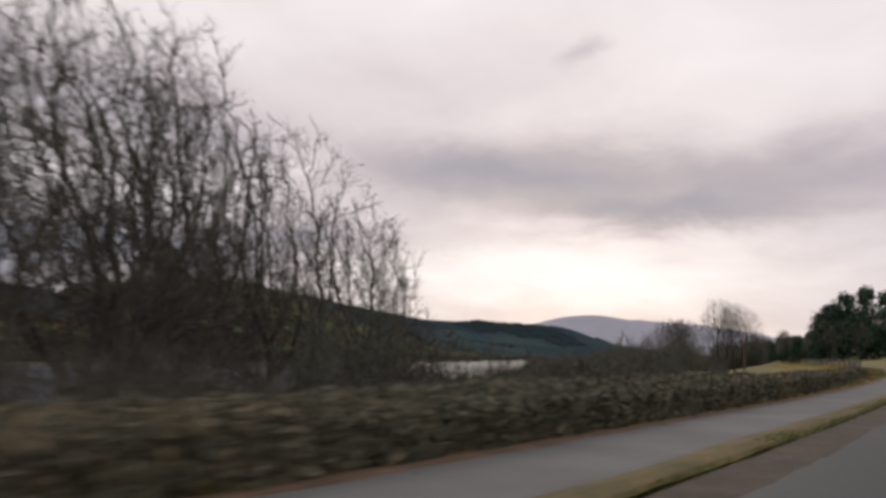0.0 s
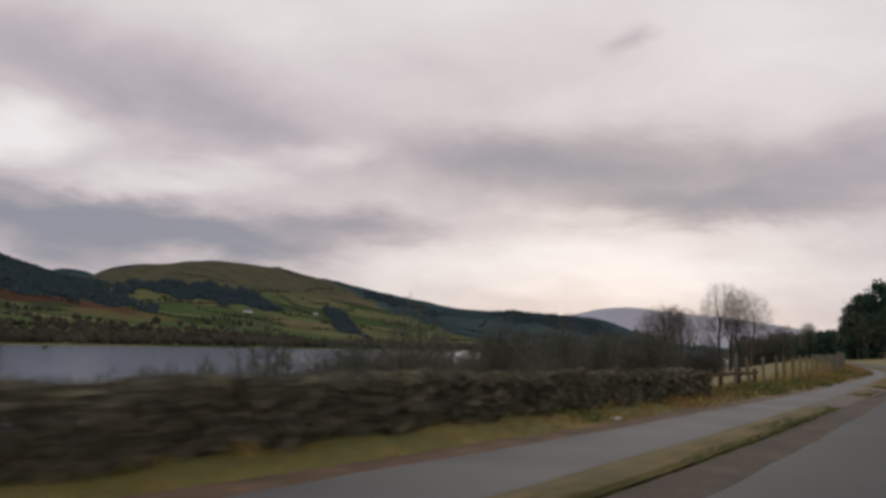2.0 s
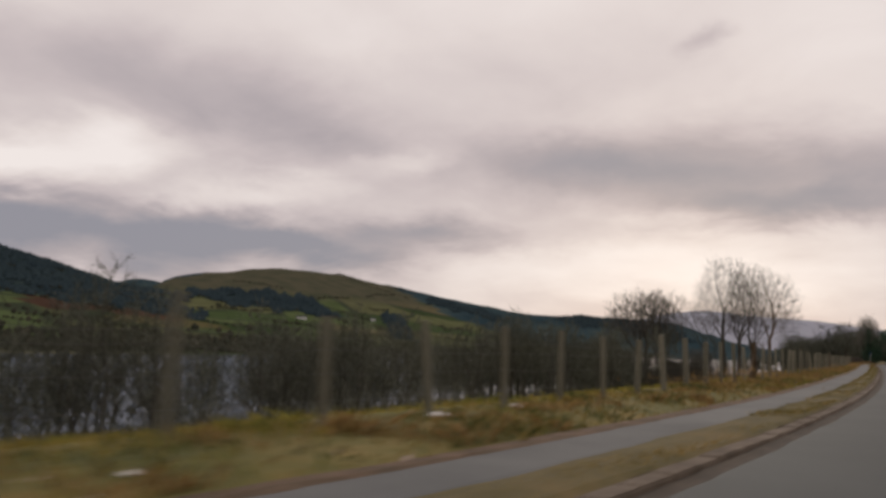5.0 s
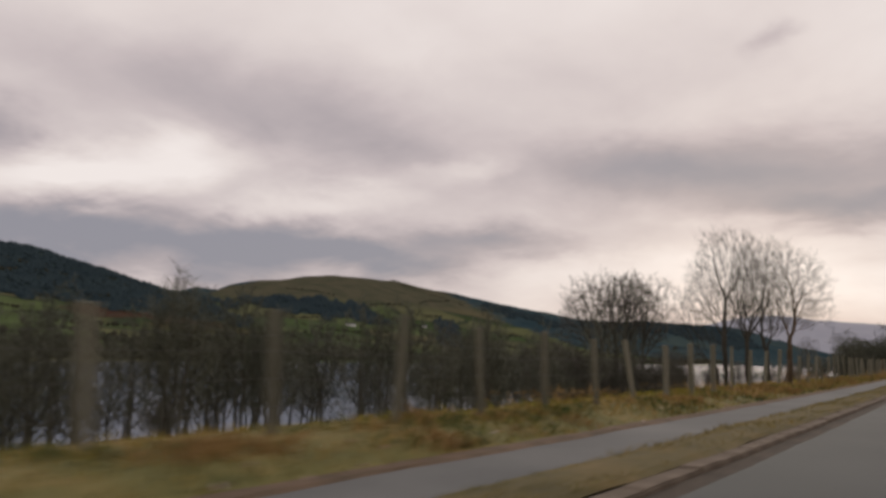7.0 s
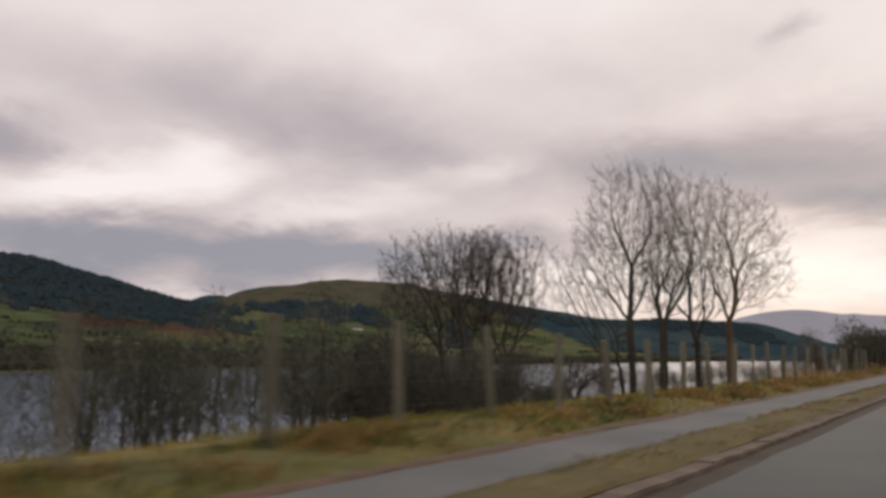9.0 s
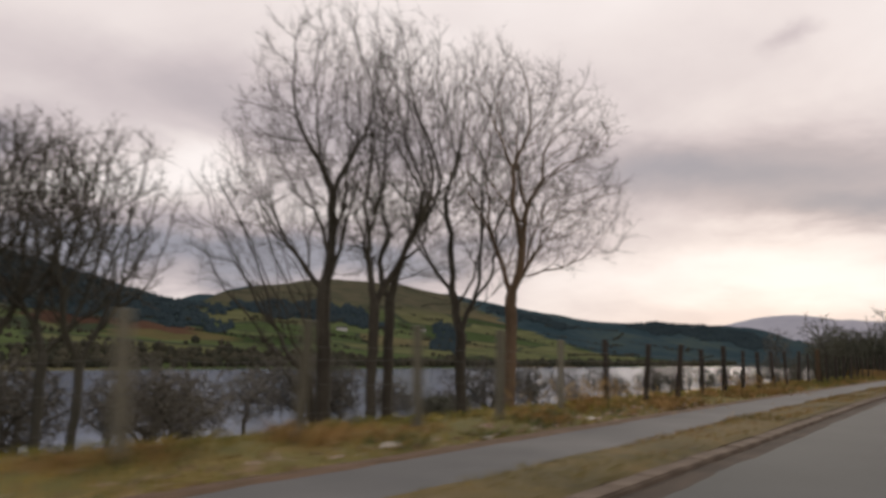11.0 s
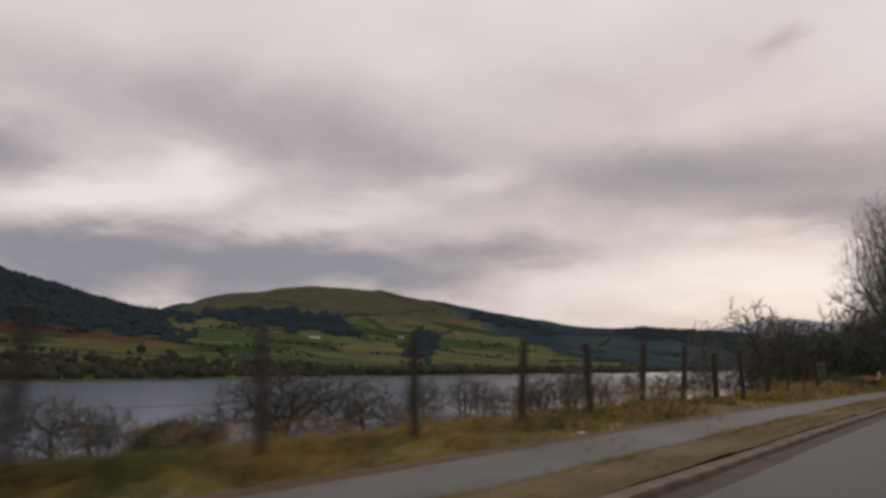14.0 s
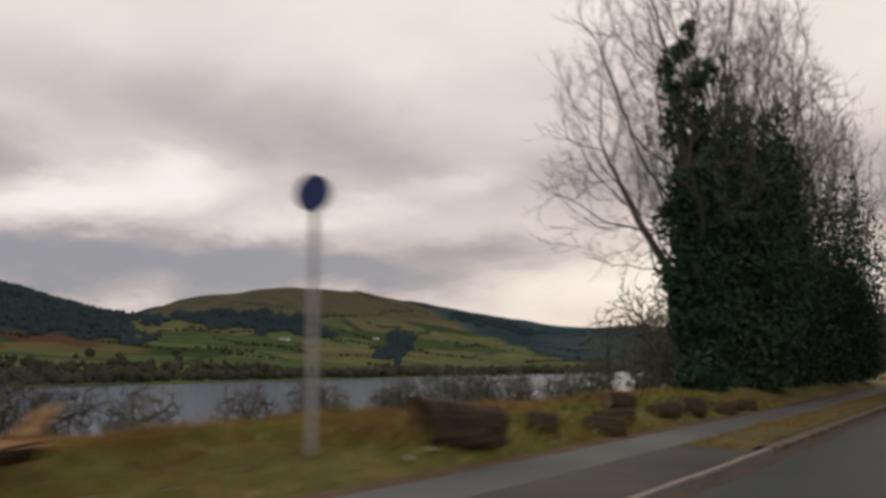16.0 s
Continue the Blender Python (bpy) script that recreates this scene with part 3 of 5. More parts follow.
for y0, y1, offs, zs in ((-58, 78, [EDGE - 0.7, EDGE - 0.4, EDGE - 0.05, EDGE + 0.08, EDGE + 0.22], [0.006, 0.03, 0.045, 0.055, 0.05]), (78, 470, [EDGE - 0.36, EDGE - 0.2, EDGE - 0.05, EDGE + 0.04, EDGE + 0.1], [0.002, 0.016, 0.022, 0.024, 0.0])):
    strip("gutter_dirt", offs, zs, y0, y1, DIRT, "brown dirt and leaf crumbs along the road edge", category="soil", step=0.4, wobble=[0.2, 0.16, 0.04, 0.04, 0.04])
ENTRANCES = [(70.0, 77.5), (83.0, 86.2), (392.0, 407.0)]
runs = [(-58, 70.0), (77.5, 83.0), (86.2, 392.0), (407.0, 598)]
for y0, y1 in runs:
    strip("verge", [VERGE - 0.02, VERGE + 0.08, 3.4, PATH_IN - 0.08, PATH_IN + 0.04], [0.06, 0.10, 0.12, 0.085, 0.03], y0, y1, VERGE_GROUND, "narrow olive and straw grass verge between road and footpath", category="verge",
          step=0.35, wobble=[0.05, 0.08, 0.06, 0.10, 0.12], taper=0.9)
for (y0, y1), mat, lb in zip(ENTRANCES, (MUD, SLAB, PATCH_TAR), ("bare trodden soil across a field entrance", "pale worn concrete slab across the verge", "dark patched tarmac crossing of a field entrance")):
    strip("entrance_apron", [EDGE + 0.02, VERGE, 3.4, PATH_IN + 0.1], [0.004, 0.05, 0.06, 0.066], y0 - 0.5, y1 + 0.5, mat, lb, category="entrance", wobble=[0, 0.04, 0.04, 0.08], step=0.5)
strip("path_edge_soil", [PATH_OUT - 0.22, PATH_OUT - 0.05, PATH_OUT + 0.2, PATH_OUT + 0.5], [0.045, 0.075, 0.06, 0.0], -58, 470, LEAF_SOIL, "strip of soil and fallen leaves along the footpath edge", category="soil", step=0.5, wobble=[0.16, 0.14, 0.1, 0.12])
strip("footpath", [PATH_IN - 0.06, PATH_IN + 0.15, 4.9, PATH_OUT - 0.15, PATH_OUT + 0.22], [0.02, 0.05, 0.062, 0.05, 0.0], -58, 598, PATH_TAR, "grey tarmac footpath with ragged soil edges", category="footpath", step=0.7,
      wobble=[0.03, 0.03, 0, 0.06, 0.10])


def make_kerbs():
    """Kerb stones along the road edge, dropped at the entrances."""
    kerb = tagged(new("kerb"), "worn soil-stained kerb stones along the road edge", "kerb", kind="structure")
    bm = box_bm(0.27, 0.91, 0.22, bevel=0.02)
    me = bpy.data.meshes.new("kerb_stone")
    bm.to_mesh(me)
    me.materials.append(KERB)
    pale = me.copy()
    pale.transform(Matrix.Diagonal((0.4, 1, 1, 1)))
    pale.materials.clear()
    pale.materials.append(CONCRETE)
    rng = random.Random(4)
    rest = bmesh.new()
    y = 78.0
    while y < 470:
        drop = any(a - 0.5 < y < b + 0.5 for a, b in ENTRANCES)
        x_, y_ = side(y, float(warp(y, EDGE + 0.15)) + rng.uniform(-0.012, 0.012))
        slope = math.degrees(math.atan2(float(road_x(y + 1) - road_x(y - 1)), 2))
        z = -0.06 if drop else -0.035 + rng.uniform(-0.012, 0.012)
        m = pose(x_, y_, z, rng.uniform(-0.3, 0.3), rng.uniform(-1, 1), -slope + rng.uniform(-0.2, 0.2))
        if 140 < y < 412:
            ob = new("kerb_stone", pale if drop and y > 300 else me)
            ob.matrix_world = m
            ob.parent = kerb
        else:
            k = len(rest.verts)
            rest.from_mesh(me)
            rest.verts.ensure_lookup_table()
            for v in rest.verts[k:]:
                v.co = m @ v.co
        y += 0.92
    bm.free()
    tagged(part("kerb_run", rest, KERB, kerb), kind="stuff")


def make_lake():
    xs = [-760, -400, -200, -110, -30]
    ys = [-4600, -1200, -300, 0, 150, 300, 450, 700, 1500, 2900, 4800]
    verts = [(x, y, LAKE_Z) for y in ys for x in xs]
    faces = [(j * 5 + i, j * 5 + i + 1, j * 5 + i + 6, j * 5 + i + 5) for j in range(len(ys) - 1) for i in range(4)]
    tagged(mesh_object("lake_water", verts, faces, WATER), "wide grey-blue rippled lake under an overcast sky", "lake", kind="structure")


make_lake()

# ---- trees ----


def colony_tree(seed, stems, envelopes, radius, points=1100, step=0.55, tip=0.013, rise=0.10, wander=0.22, twigs=2, twig=0.75, thick=0.05, hang=0.0, shell=2.2, shoots=3, keep_on=0.55, frame_points=45, forks=(), levels=3):
    """Wood and twig meshes of a bare tree whose branches reach out for free room in its crown.
    stems: (x, y, lean_x, lean_y, height of the bare stem); envelopes: (x, y, z, radius across, radius up, share) of the crown's lobes."""
    rng = np.random.default_rng(seed)
    share = np.array([e[5] for e in envelopes], float)
    pick = rng.choice(len(envelopes), points, p=share / share.sum())
    d = rng.normal(size=(points, 3))
    d *= (rng.random(points) ** (1 / shell) / np.linalg.norm(d, axis=1))[:, None]
    lobes = np.array([e[:5] for e in envelopes], float)[pick]
    turn_ = np.arctan2(d[:, 1], d[:, 0])
    d *= (1 + 0.16 * np.sin(3 * turn_ + seed + 4 * d[:, 2]) + 0.12 * np.sin(5 * turn_ + 2 * seed - 6 * d[:, 2]))[:, None]
    goal = lobes[:, :3] + d * lobes[:, [3, 3, 4]]
    pos, par, way = [], [], []
    for x, y, lx_, ly_, top in stems:
        p, last, n = np.array((x, y, -0.5)), -1, max(3, int((top + 0.5) / step))
        for i in range(n + 1):
            pos.append(p.copy())
            par.append(last)
            way.append(np.array((lx_, ly_, 1.0)))
            last = len(pos) - 1
            p = p + np.array((lx_ + rng.normal(0, 0.07), ly_ + rng.normal(0, 0.07), 1.0)) * step
        todo = [(last, np.array((fx, fy, 0.95)), length * 0.34, levels) for fx, fy, length in forks]
        while todo:
            up, g, length, level = todo.pop()
            p, n, aim = pos[up].copy(), max(2, int(round(length / step))), g / np.linalg.norm(g)
            for i in range(n):
                g = 0.6 * g / np.linalg.norm(g) + 0.4 * aim + rng.normal(0, 0.12, 3) + (0, 0, 0.03)
                g /= np.linalg.norm(g)
                p = p + g * step
                pos.append(p.copy())
                par.append(up)
                way.append(g)
                up = len(pos) - 1
                if level and i == n // 2 and rng.random() < 0.55:
                    side = np.cross(g, rng.normal(size=3))
                    todo.append((up, g + 0.85 * side / np.linalg.norm(side), length * 0.7, level - 1))
            if level:
                side = np.cross(g, rng.normal(size=3))
                side /= np.linalg.norm(side)
                a = rng.uniform(0.2, 0.5)
                todo.append((up, g + a * side, length * rng.uniform(0.7, 0.95), level - 1))
                todo.append((up, g - (0.75 - a) * side, length * rng.uniform(0.65, 0.9), level - 1))
    pos, way = np.array(pos), np.array(way)
    kids = np.zeros(len(pos), int)
    for q in par:
        if q >= 0:
            kids[q] += 1
    # first the few great limbs, then the branches between them
    cuts = (0, frame_points, frame_points * 7, points)
    every = goal
    for a, b, reach, drift in zip(cuts, cuts[1:], (2.6, 1.9, 1.25), (0.6, 0.85, 1.0)):
        goal = every[a:b]
        whole = len(goal)
        if not whole:
            continue
        gap = np.linalg.norm(goal[:, None] - pos[None], axis=2)
        near, far = gap.argmin(1), gap.min(1)
        kids = np.minimum(kids, 2)
        for _ in range(150):
            if len(goal) < max(1, whole * 0.01):
                break
            pull = np.zeros((len(pos), 3))
            v = goal - pos[near]
            np.add.at(pull, near, v / (np.linalg.norm(v, axis=1)[:, None] + 1e-9))
            act = np.where((np.abs(pull).sum(1) > 0) & (kids < 5))[0]
            if not len(act):
                break
            g = pull[act] / (np.linalg.norm(pull[act], axis=1)[:, None] + 1e-9)
            g = g + keep_on * way[act] / np.linalg.norm(way[act], axis=1)[:, None] + rng.normal(0, wander * drift, g.shape) + (0, 0, rise)
            g /= np.linalg.norm(g, axis=1)[:, None]
            fresh = pos[act] + g * step
            kids[act] += 1
            base = len(pos)
            pos, way = np.concatenate([pos, fresh]), np.concatenate([way, g])
            par += list(act)
            kids = np.concatenate([kids, np.zeros(len(fresh), int)])
            gap = np.linalg.norm(goal[:, None] - fresh[None], axis=2)
            j = gap.argmin(1)
            dj = gap[np.arange(len(goal)), j]
            closer = dj < far
            near, far = np.where(closer, base + j, near), np.where(closer, dj, far)
            left = (far > step * reach) & (kids[near] < 5)
            goal, near, far = goal[left], near[left], far[left]
    par = np.array(par)
    n = len(pos)
    tips = np.zeros(n)
    child = np.full(n, -1)
    has = np.zeros(n, bool)
    has[par[par >= 0]] = True
    tips[~has] = 1
    for i in range(n - 1, -1, -1):
        if par[i] >= 0:
            tips[par[i]] += tips[i]
    total = tips[par < 0].max()
    power = math.log(total) / math.log(radius / tip)
    rad = tip * np.maximum(tips, 1) ** (1 / power)
    best = np.zeros(n)
    for i in range(n):
        q = par[i]
        if q >= 0 and tips[i] > best[q]:
            best[q], child[q] = tips[i], i
    wv, wf, tv, tf = [], [], [], []
    for i in range(n):
        q = par[i]
        if q >= 0 and child[q] == i:
            continue
        run = [i] if q < 0 else [q, i]
        while child[run[-1]] >= 0:
            run.append(child[run[-1]])
        if len(run) < 2:
            continue
        r = [float(rad[k]) for k in run]
        if q >= 0:
            r[0] = r[1]
        else:
            r[0] *= 1.25
        cut = next((k for k, w in enumerate(r) if w < thick * 0.6), len(run))
        pts = [Vector(pos[k]) for k in run]
        if cut >= 2:
            tube(wv, wf, pts[:cut], r[:cut], 8 if r[0] > 0.15 else 6 if r[0] > 0.08 else 4, cap=False)
        if cut < len(run):
            k = max(cut - 1, 0)
            tube(tv, tf, pts[k:], r[k:], 3, cap=False)
    ends = np.where(rad < thick)[0]
    at = np.repeat(ends, twigs)
    m = len(at)
    d = way[at] / np.linalg.norm(way[at], axis=1)[:, None] + rng.normal(0, 0.55, (m, 3)) + (0, 0, 0.15 - hang)
    d /= np.linalg.norm(d, axis=1)[:, None]
    ln = (twig * rng.uniform(0.5, 1.3, m))[:, None]
    p0 = pos[at]
    p1 = p0 + d * ln * 0.5
    d2 = d + rng.normal(0, 0.25, (m, 3)) + (0, 0, 0.12 - hang)
    p2 = p1 + d2 / np.linalg.norm(d2, axis=1)[:, None] * ln * 0.5
    u = np.cross(d, rng.normal(size=(m, 3)))
    u /= np.linalg.norm(u, axis=1)[:, None]
    w = np.cross(d, u)
    ring = [u * math.cos(a) + w * math.sin(a) for a in (0, 2.094, 4.189)]
    tv2 = np.stack([p0 + q * tip * 0.9 for q in ring] + [p1 + q * tip * 0.7 for q in ring] + [p2], 1).reshape(-1, 3)
    one = np.array([(0, 1, 4), (0, 4, 3), (1, 2, 5), (1, 5, 4), (2, 0, 3), (2, 3, 5), (3, 4, 6), (4, 5, 6), (5, 3, 6)])
    at_ = len(tv)
    tf += (at_ + np.arange(m)[:, None, None] * 7 + one[None]).reshape(-1, 3).tolist()
    tv += tv2.tolist()
    # side shoots: one sliver each
    at = np.repeat(np.arange(m), shoots)
    m2 = len(at)
    q = p0[at] + (p2 - p0)[at] * rng.uniform(0.15, 0.95, m2)[:, None]
    d3 = d[at] + rng.normal(0, 0.6, (m2, 3)) + (0, 0, 0.15 - hang)
    d3 *= (twig * rng.uniform(0.3, 0.75, m2) / np.linalg.norm(d3, axis=1))[:, None]
    u = np.cross(d3, rng.normal(size=(m2, 3)))
    u *= (tip * 0.75 / np.linalg.norm(u, axis=1))[:, None]
    at_ = len(tv)
    tf += (at_ + np.arange(m2 * 3).reshape(-1, 3)).tolist()
    tv += np.stack([q - u, q + u, q + d3], 1).reshape(-1, 3).tolist()
    out = []
    for nm, v, f in (("trunk", wv, wf), ("crown", tv, tf)):
        me = bpy.data.meshes.new(nm)
        me.from_pydata([tuple(q) for q in v], [], f)
        me.polygons.foreach_set("use_smooth", [True] * len(me.polygons))
        me.update()
        out.append(me)
    return out


def plant(name, meshes, materials, x, y, label, turn=0.0, scale=1.0, group="", sink=0.15, z=None, category="tree", squash=1.0):
    """A tree of given meshes, standing on the ground."""
    base = new(name)
    base.matrix_world = pose(x, y, (ground_z(x, y) if z is None else z) - sink, 0, 0, turn) @ Matrix.Diagonal((scale, scale, scale * squash, 1))
    for nm, me, m in zip(("trunk", "crown"), meshes, materials):
        if not me.materials:
            me.materials.append(m)
        ob = new(nm, me)
        ob.parent = base
    return tagged(base, label, category, group)


# the tall group on the slope beyond the fence
ASH = "tall bare ash with upswept limbs on the lake slope"
RX, RY = 0.838, 0.546  # along the line of the group
for k, (x, y, clear, r, lean, lobes, leaders) in enumerate((
        (-1.3, 319.4, 7.6, 0.36, -0.02, ((-0.6, 17.0, 3.6, 7.8, 1.0), (2.4, 15.6, 4.2, 6.8, 1.1), (4.5, 12.4, 2.6, 2.8, 0.3)), ((-0.36, 8), (0.46, 7.5), (0.10, 10))),
        (-4.7, 319.6, 6.2, 0.33, 0.0, ((-1.2, 17.4, 3.2, 8.2, 1.0), (1.6, 17.6, 3.0, 8.0, 0.9)), ((-0.26, 10), (0.34, 9))),
        (-6.7, 312.8, 8.0, 0.30, 0.01, ((1.6, 18.2, 3.0, 8.6, 1.0), (-0.6, 13.0, 1.8, 3.5, 0.2)), ((0.26, 9), (-0.18, 8))),
        (-7.0, 315.0, 8.5, 0.30, 0.03, ((-0.4, 18.6, 2.8, 8.6, 1.0), (1.5, 14.0, 2.0, 3.0, 0.2)), ((-0.24, 9), (0.28, 8))),
        (-9.8, 312.6, 9.5, 0.40, 0.0, ((-0.8, 19.6, 4.2, 9.0, 1.2), (1.6, 18.5, 3.4, 8.0, 0.7), (-3.2, 17.5, 3.2, 6.0, 0.6)), ((0.03, 11), (-0.55, 7), (0.42, 8))),
        (-10.6, 313.4, 4.5, 0.22, -0.16, ((-5.8, 13.6, 2.8, 4.6, 1.0), (-3.0, 11.0, 1.8, 2.6, 0.4)), ((-0.95, 5), (-0.35, 5))))):
    env = [(a * RX, a * RY, z * 0.98, ra_ * 1.04, rz * 0.92, w) for a, z, ra_, rz, w in lobes]
    fork = [(a * RX + 0.10 * (i - 1), a * RY - 0.14 * (i - 1), n * 0.86) for i, (a, n) in enumerate(leaders)]
    plant("ash_tree", colony_tree(21 + k, [(0, 0, lean * RX, lean * RY, clear)], env, r, (2400, 1500, 900, 900, 2600, 800)[k], 0.5, 0.0125, rise=0.10, wander=0.16, twigs=2, twig=1.05, thick=0.027, keep_on=0.6, hang=-0.15, frame_points=0, forks=fork), (BARK_WARM if k == 0 else BARK, TWIG_DARK), x, y, ASH, group="tall ash trees", sink=0.0)
# the two trees before them that share one dome, and the dark growth beside them
DOME = "broad bare tree sharing a domed crown with its neighbour"
for k, (a, stems, env, r, n) in enumerate((
        (0.0, ((-1.2, -0.10, 8.0), (0.3, 0.02, 8.6)), ((-2.6, 14.8, 6.4, 5.8, 1.0), (-5.2, 12.8, 3.4, 3.2, 0.35), (1.0, 16.4, 4.6, 5.0, 0.6)), 0.40, 4000),
        (3.6, ((-0.6, -0.02, 7.6), (0.9, 0.05, 7.2)), ((0.4, 15.6, 5.2, 5.4, 1.0), (2.6, 13.0, 3.2, 3.2, 0.35)), 0.30, 2800))):
    plant("round_tree", colony_tree(31 + 5 * k, [(o * 0.66, o * 0.75, lean * 0.66, lean * 0.75, top) for o, lean, top in stems], [(o * 0.66, o * 0.75, z, ra_, rz, w) for o, z, ra_, rz, w in env],
                                    r, n, 0.5, 0.021, rise=0.05, wander=0.18, twig=0.95, thick=0.042, keep_on=0.6, hang=-0.12, frame_points=0, forks=((-0.55, -0.3, 6.5), (0.45, 0.5, 6.5), (0.1, -0.5, 7.0)), levels=2),
          (BARK_DARK, TWIG_DARK), -23.6 + a * 0.66, 300.2 + a * 0.75, DOME, group="domed pair of trees", sink=0.0)
plant("round_tree", colony_tree(32, [(0, 0, -0.05, 0, 3.0), (0.7, 0.3, 0.1, 0, 3.0)], ((0, 0, 7.5, 4.2, 4.2, 1),), 0.24, 1500, 0.5, 0.014, twig=0.9, thick=0.035), (BARK, TWIG_DARK), -27, 280, "bare spreading tree beside the domed tree", sink=0.0)
plant("round_tree", colony_tree(33, [(0, 0, 0.04, 0, 3.5), (-0.6, 0.5, -0.1, 0, 3.0)], ((0, 0, 8.2, 4.0, 4.6, 1),), 0.24, 1500, 0.5, 0.014, twig=0.9, thick=0.035), (BARK, TWIG_DARK), -31, 262, "bare thicket tree on the lake slope", sink=0.0)
# the dark trees at the start of the walk
for k, (x, y, h, wide, r, lean) in enumerate(((-23.9, 48.5, 16.5, 4.8, 0.34, 0.06), (-25.6, 40.6, 20.0, 5.4, 0.42, 0.03), (-26.5, 34.5, 20.0, 5.2, 0.38, 0), (-24.0, 28.5, 20.0, 5.0, 0.44, -0.03), (-21.4, 22.5, 17.0, 4.4, 0.40, 0),
                                              (-25, 17.0, 16.5, 5.0, 0.40, 0), (-18.5, 14.5, 16.0, 3.6, 0.30, 0), (-30, 42, 14.5, 5.0, 0.30, 0.03))):
    env = ((0, 0, h * 0.62, wide, h * 0.36, 1.0), (wide * 0.5, 0, h * 0.42, wide * 0.7, h * 0.22, 0.4), (-wide * 0.5, 0.5, h * 0.45, wide * 0.7, h * 0.22, 0.4))
    plant("oak_tree", colony_tree(41 + k, [(0, 0, lean, 0, h * 0.16), (0.5, 0.3, lean + 0.12, 0.05, h * 0.14)], env, r, 2300, 0.48, 0.0165, rise=0.03, wander=0.28, twig=0.8, thick=0.036, shell=2.6, frame_points=0, forks=((-0.5, 0.2, h * 0.36), (0.55, -0.2, h * 0.34), (0.1, 0.5, h * 0.4)), levels=2), (BARK_DARK, TWIG_DARK), x, y, "dark bare oak with crooked limbs beside the hedge", group="dark oaks by the hedge", sink=0.0)
plant("willow_tree", colony_tree(51, [(0, 0, -0.1, 0, 1.6), (0.6, 0.2, 0.15, 0, 1.5)], ((0, 0, 5.2, 6.0, 4.2, 1),), 0.26, 2200, 0.48, 0.02, rise=0.0, wander=0.3, twig=0.8), (BARK_DARK, TWIG_DARK), -25.0, 60.3, "low bare spreading tree between the hedge and the lake", sink=0.0)

# scrubby copse and shore trees, five kinds repeated
SCRUB = [colony_tree(60 + k, [((0, 0.5)[q], 0.3 * q, (0.02, 0.1)[q], 0.03 * q, 2.6) for q in range(1 + k % 2)], ((0.1, 0, 5.6, (1.5, 1.9, 1.3, 2.1, 1.7)[k], 3.0, 1), (0.3, 0, 3.6, 1.1, 1.2, 0.2)), 0.10, 420, 0.40, 0.019, rise=0.14, wander=0.2, twigs=2, twig=0.75, thick=0.05, frame_points=0) for k in range(5)]
FAR_SCRUB = [colony_tree(70 + k, [(0, 0, 0.04, 0, 2.0), (0.5, 0.3, 0.12, 0.05, 1.8)], ((0, 0, 5.2, 2.5, 3.2, 1),), 0.13, 300, 0.5, 0.030, rise=0.08, wander=0.25, twigs=2, twig=0.7, thick=0.07, frame_points=12) for k in range(3)]
SPREAD = [colony_tree(80 + k, [(0, 0, 0.1 * (k - 1), 0, 1.6)], ((0, 0, 5.0, 4.2, 3.4, 1),), 0.26, 900, 0.6, 0.034, rise=0.0, wander=0.3, twigs=2, twig=0.9, thick=0.08) for k in range(3)]
DENSE_SCRUB = [colony_tree(77 + k, [(0, 0, 0.04, 0, 1.2), (0.6, 0.3, 0.15, 0.05, 1.0), (-0.5, 0.4, -0.12, 0.1, 1.0)], ((0, 0, 4.4, 2.8, 4.0, 1),), 0.13, 900, 0.45, 0.030, rise=0.08, wander=0.25, twigs=3, twig=0.8, thick=0.06, frame_points=12) for k in range(2)]
for x_, y_, s_ in ((-27.5, 291.5, 1.15), (-24.5, 293.4, 0.95), (-31.0, 295.0, 1.25), (-26.4, 296.4, 1.05), (-29.2, 297.6, 1.2), (-33.0, 299.4, 1.3), (-22.4, 291.4, 0.85), (-29.4, 293.2, 1.2), (-32.0, 302.6, 1.1), (-35.4, 296.6, 1.35)):
    plant("scrub_tree", DENSE_SCRUB[int(y_) % 2], (BARK_DARK, TWIG_DARK), x_, y_, "dense dark bare scrub tree on the lake slope", turn=y_ * 9, scale=s_, group="dark scrub by the domed trees")
for x_, y_, s_ in ((-38.8, 323.4, 1.15), (-43.0, 331.0, 1.1), (-33.0, 321.0, 0.95), (-36.0, 309.0, 1.1)):
    plant("slope_tree", SPREAD[int(y_) % 3], (BARK_DARK, TWIG), x_, y_, "low spreading bare tree on the slope behind the tall group", turn=y_ * 7, scale=s_, group="slope trees by the lake")


def scatter(count, y0, y1, o0, o1, kinds, materials, name, label, group, s0, s1, seed, keep=None):
    r = random.Random(seed)
    done = 0
    while done < count:
        y, o = r.uniform(y0, y1), r.uniform(o0, o1)
        if keep and not keep(y, o):
            continue
        x_, y_ = side(y, o)
        plant(name, kinds[r.randrange(len(kinds))], materials, x_, y_, label, turn=r.uniform(0, 360), scale=r.uniform(s0, s1), group=group)
        done += 1


COPSE = "slim bare birch or alder in a brown lakeside copse"
scatter(64, 96, 150, 30, 62, SCRUB, (BARK_DARK, TWIG_RUST), "copse_tree", COPSE, "lakeside copse", 0.75, 1.05, 5, lambda y, o: y < 80 + 2.34 * o)
scatter(46, 150, 210, 38, 64, SCRUB, (BARK_DARK, TWIG_RUST), "copse_tree", COPSE, "lakeside copse", 0.95, 1.3, 55)
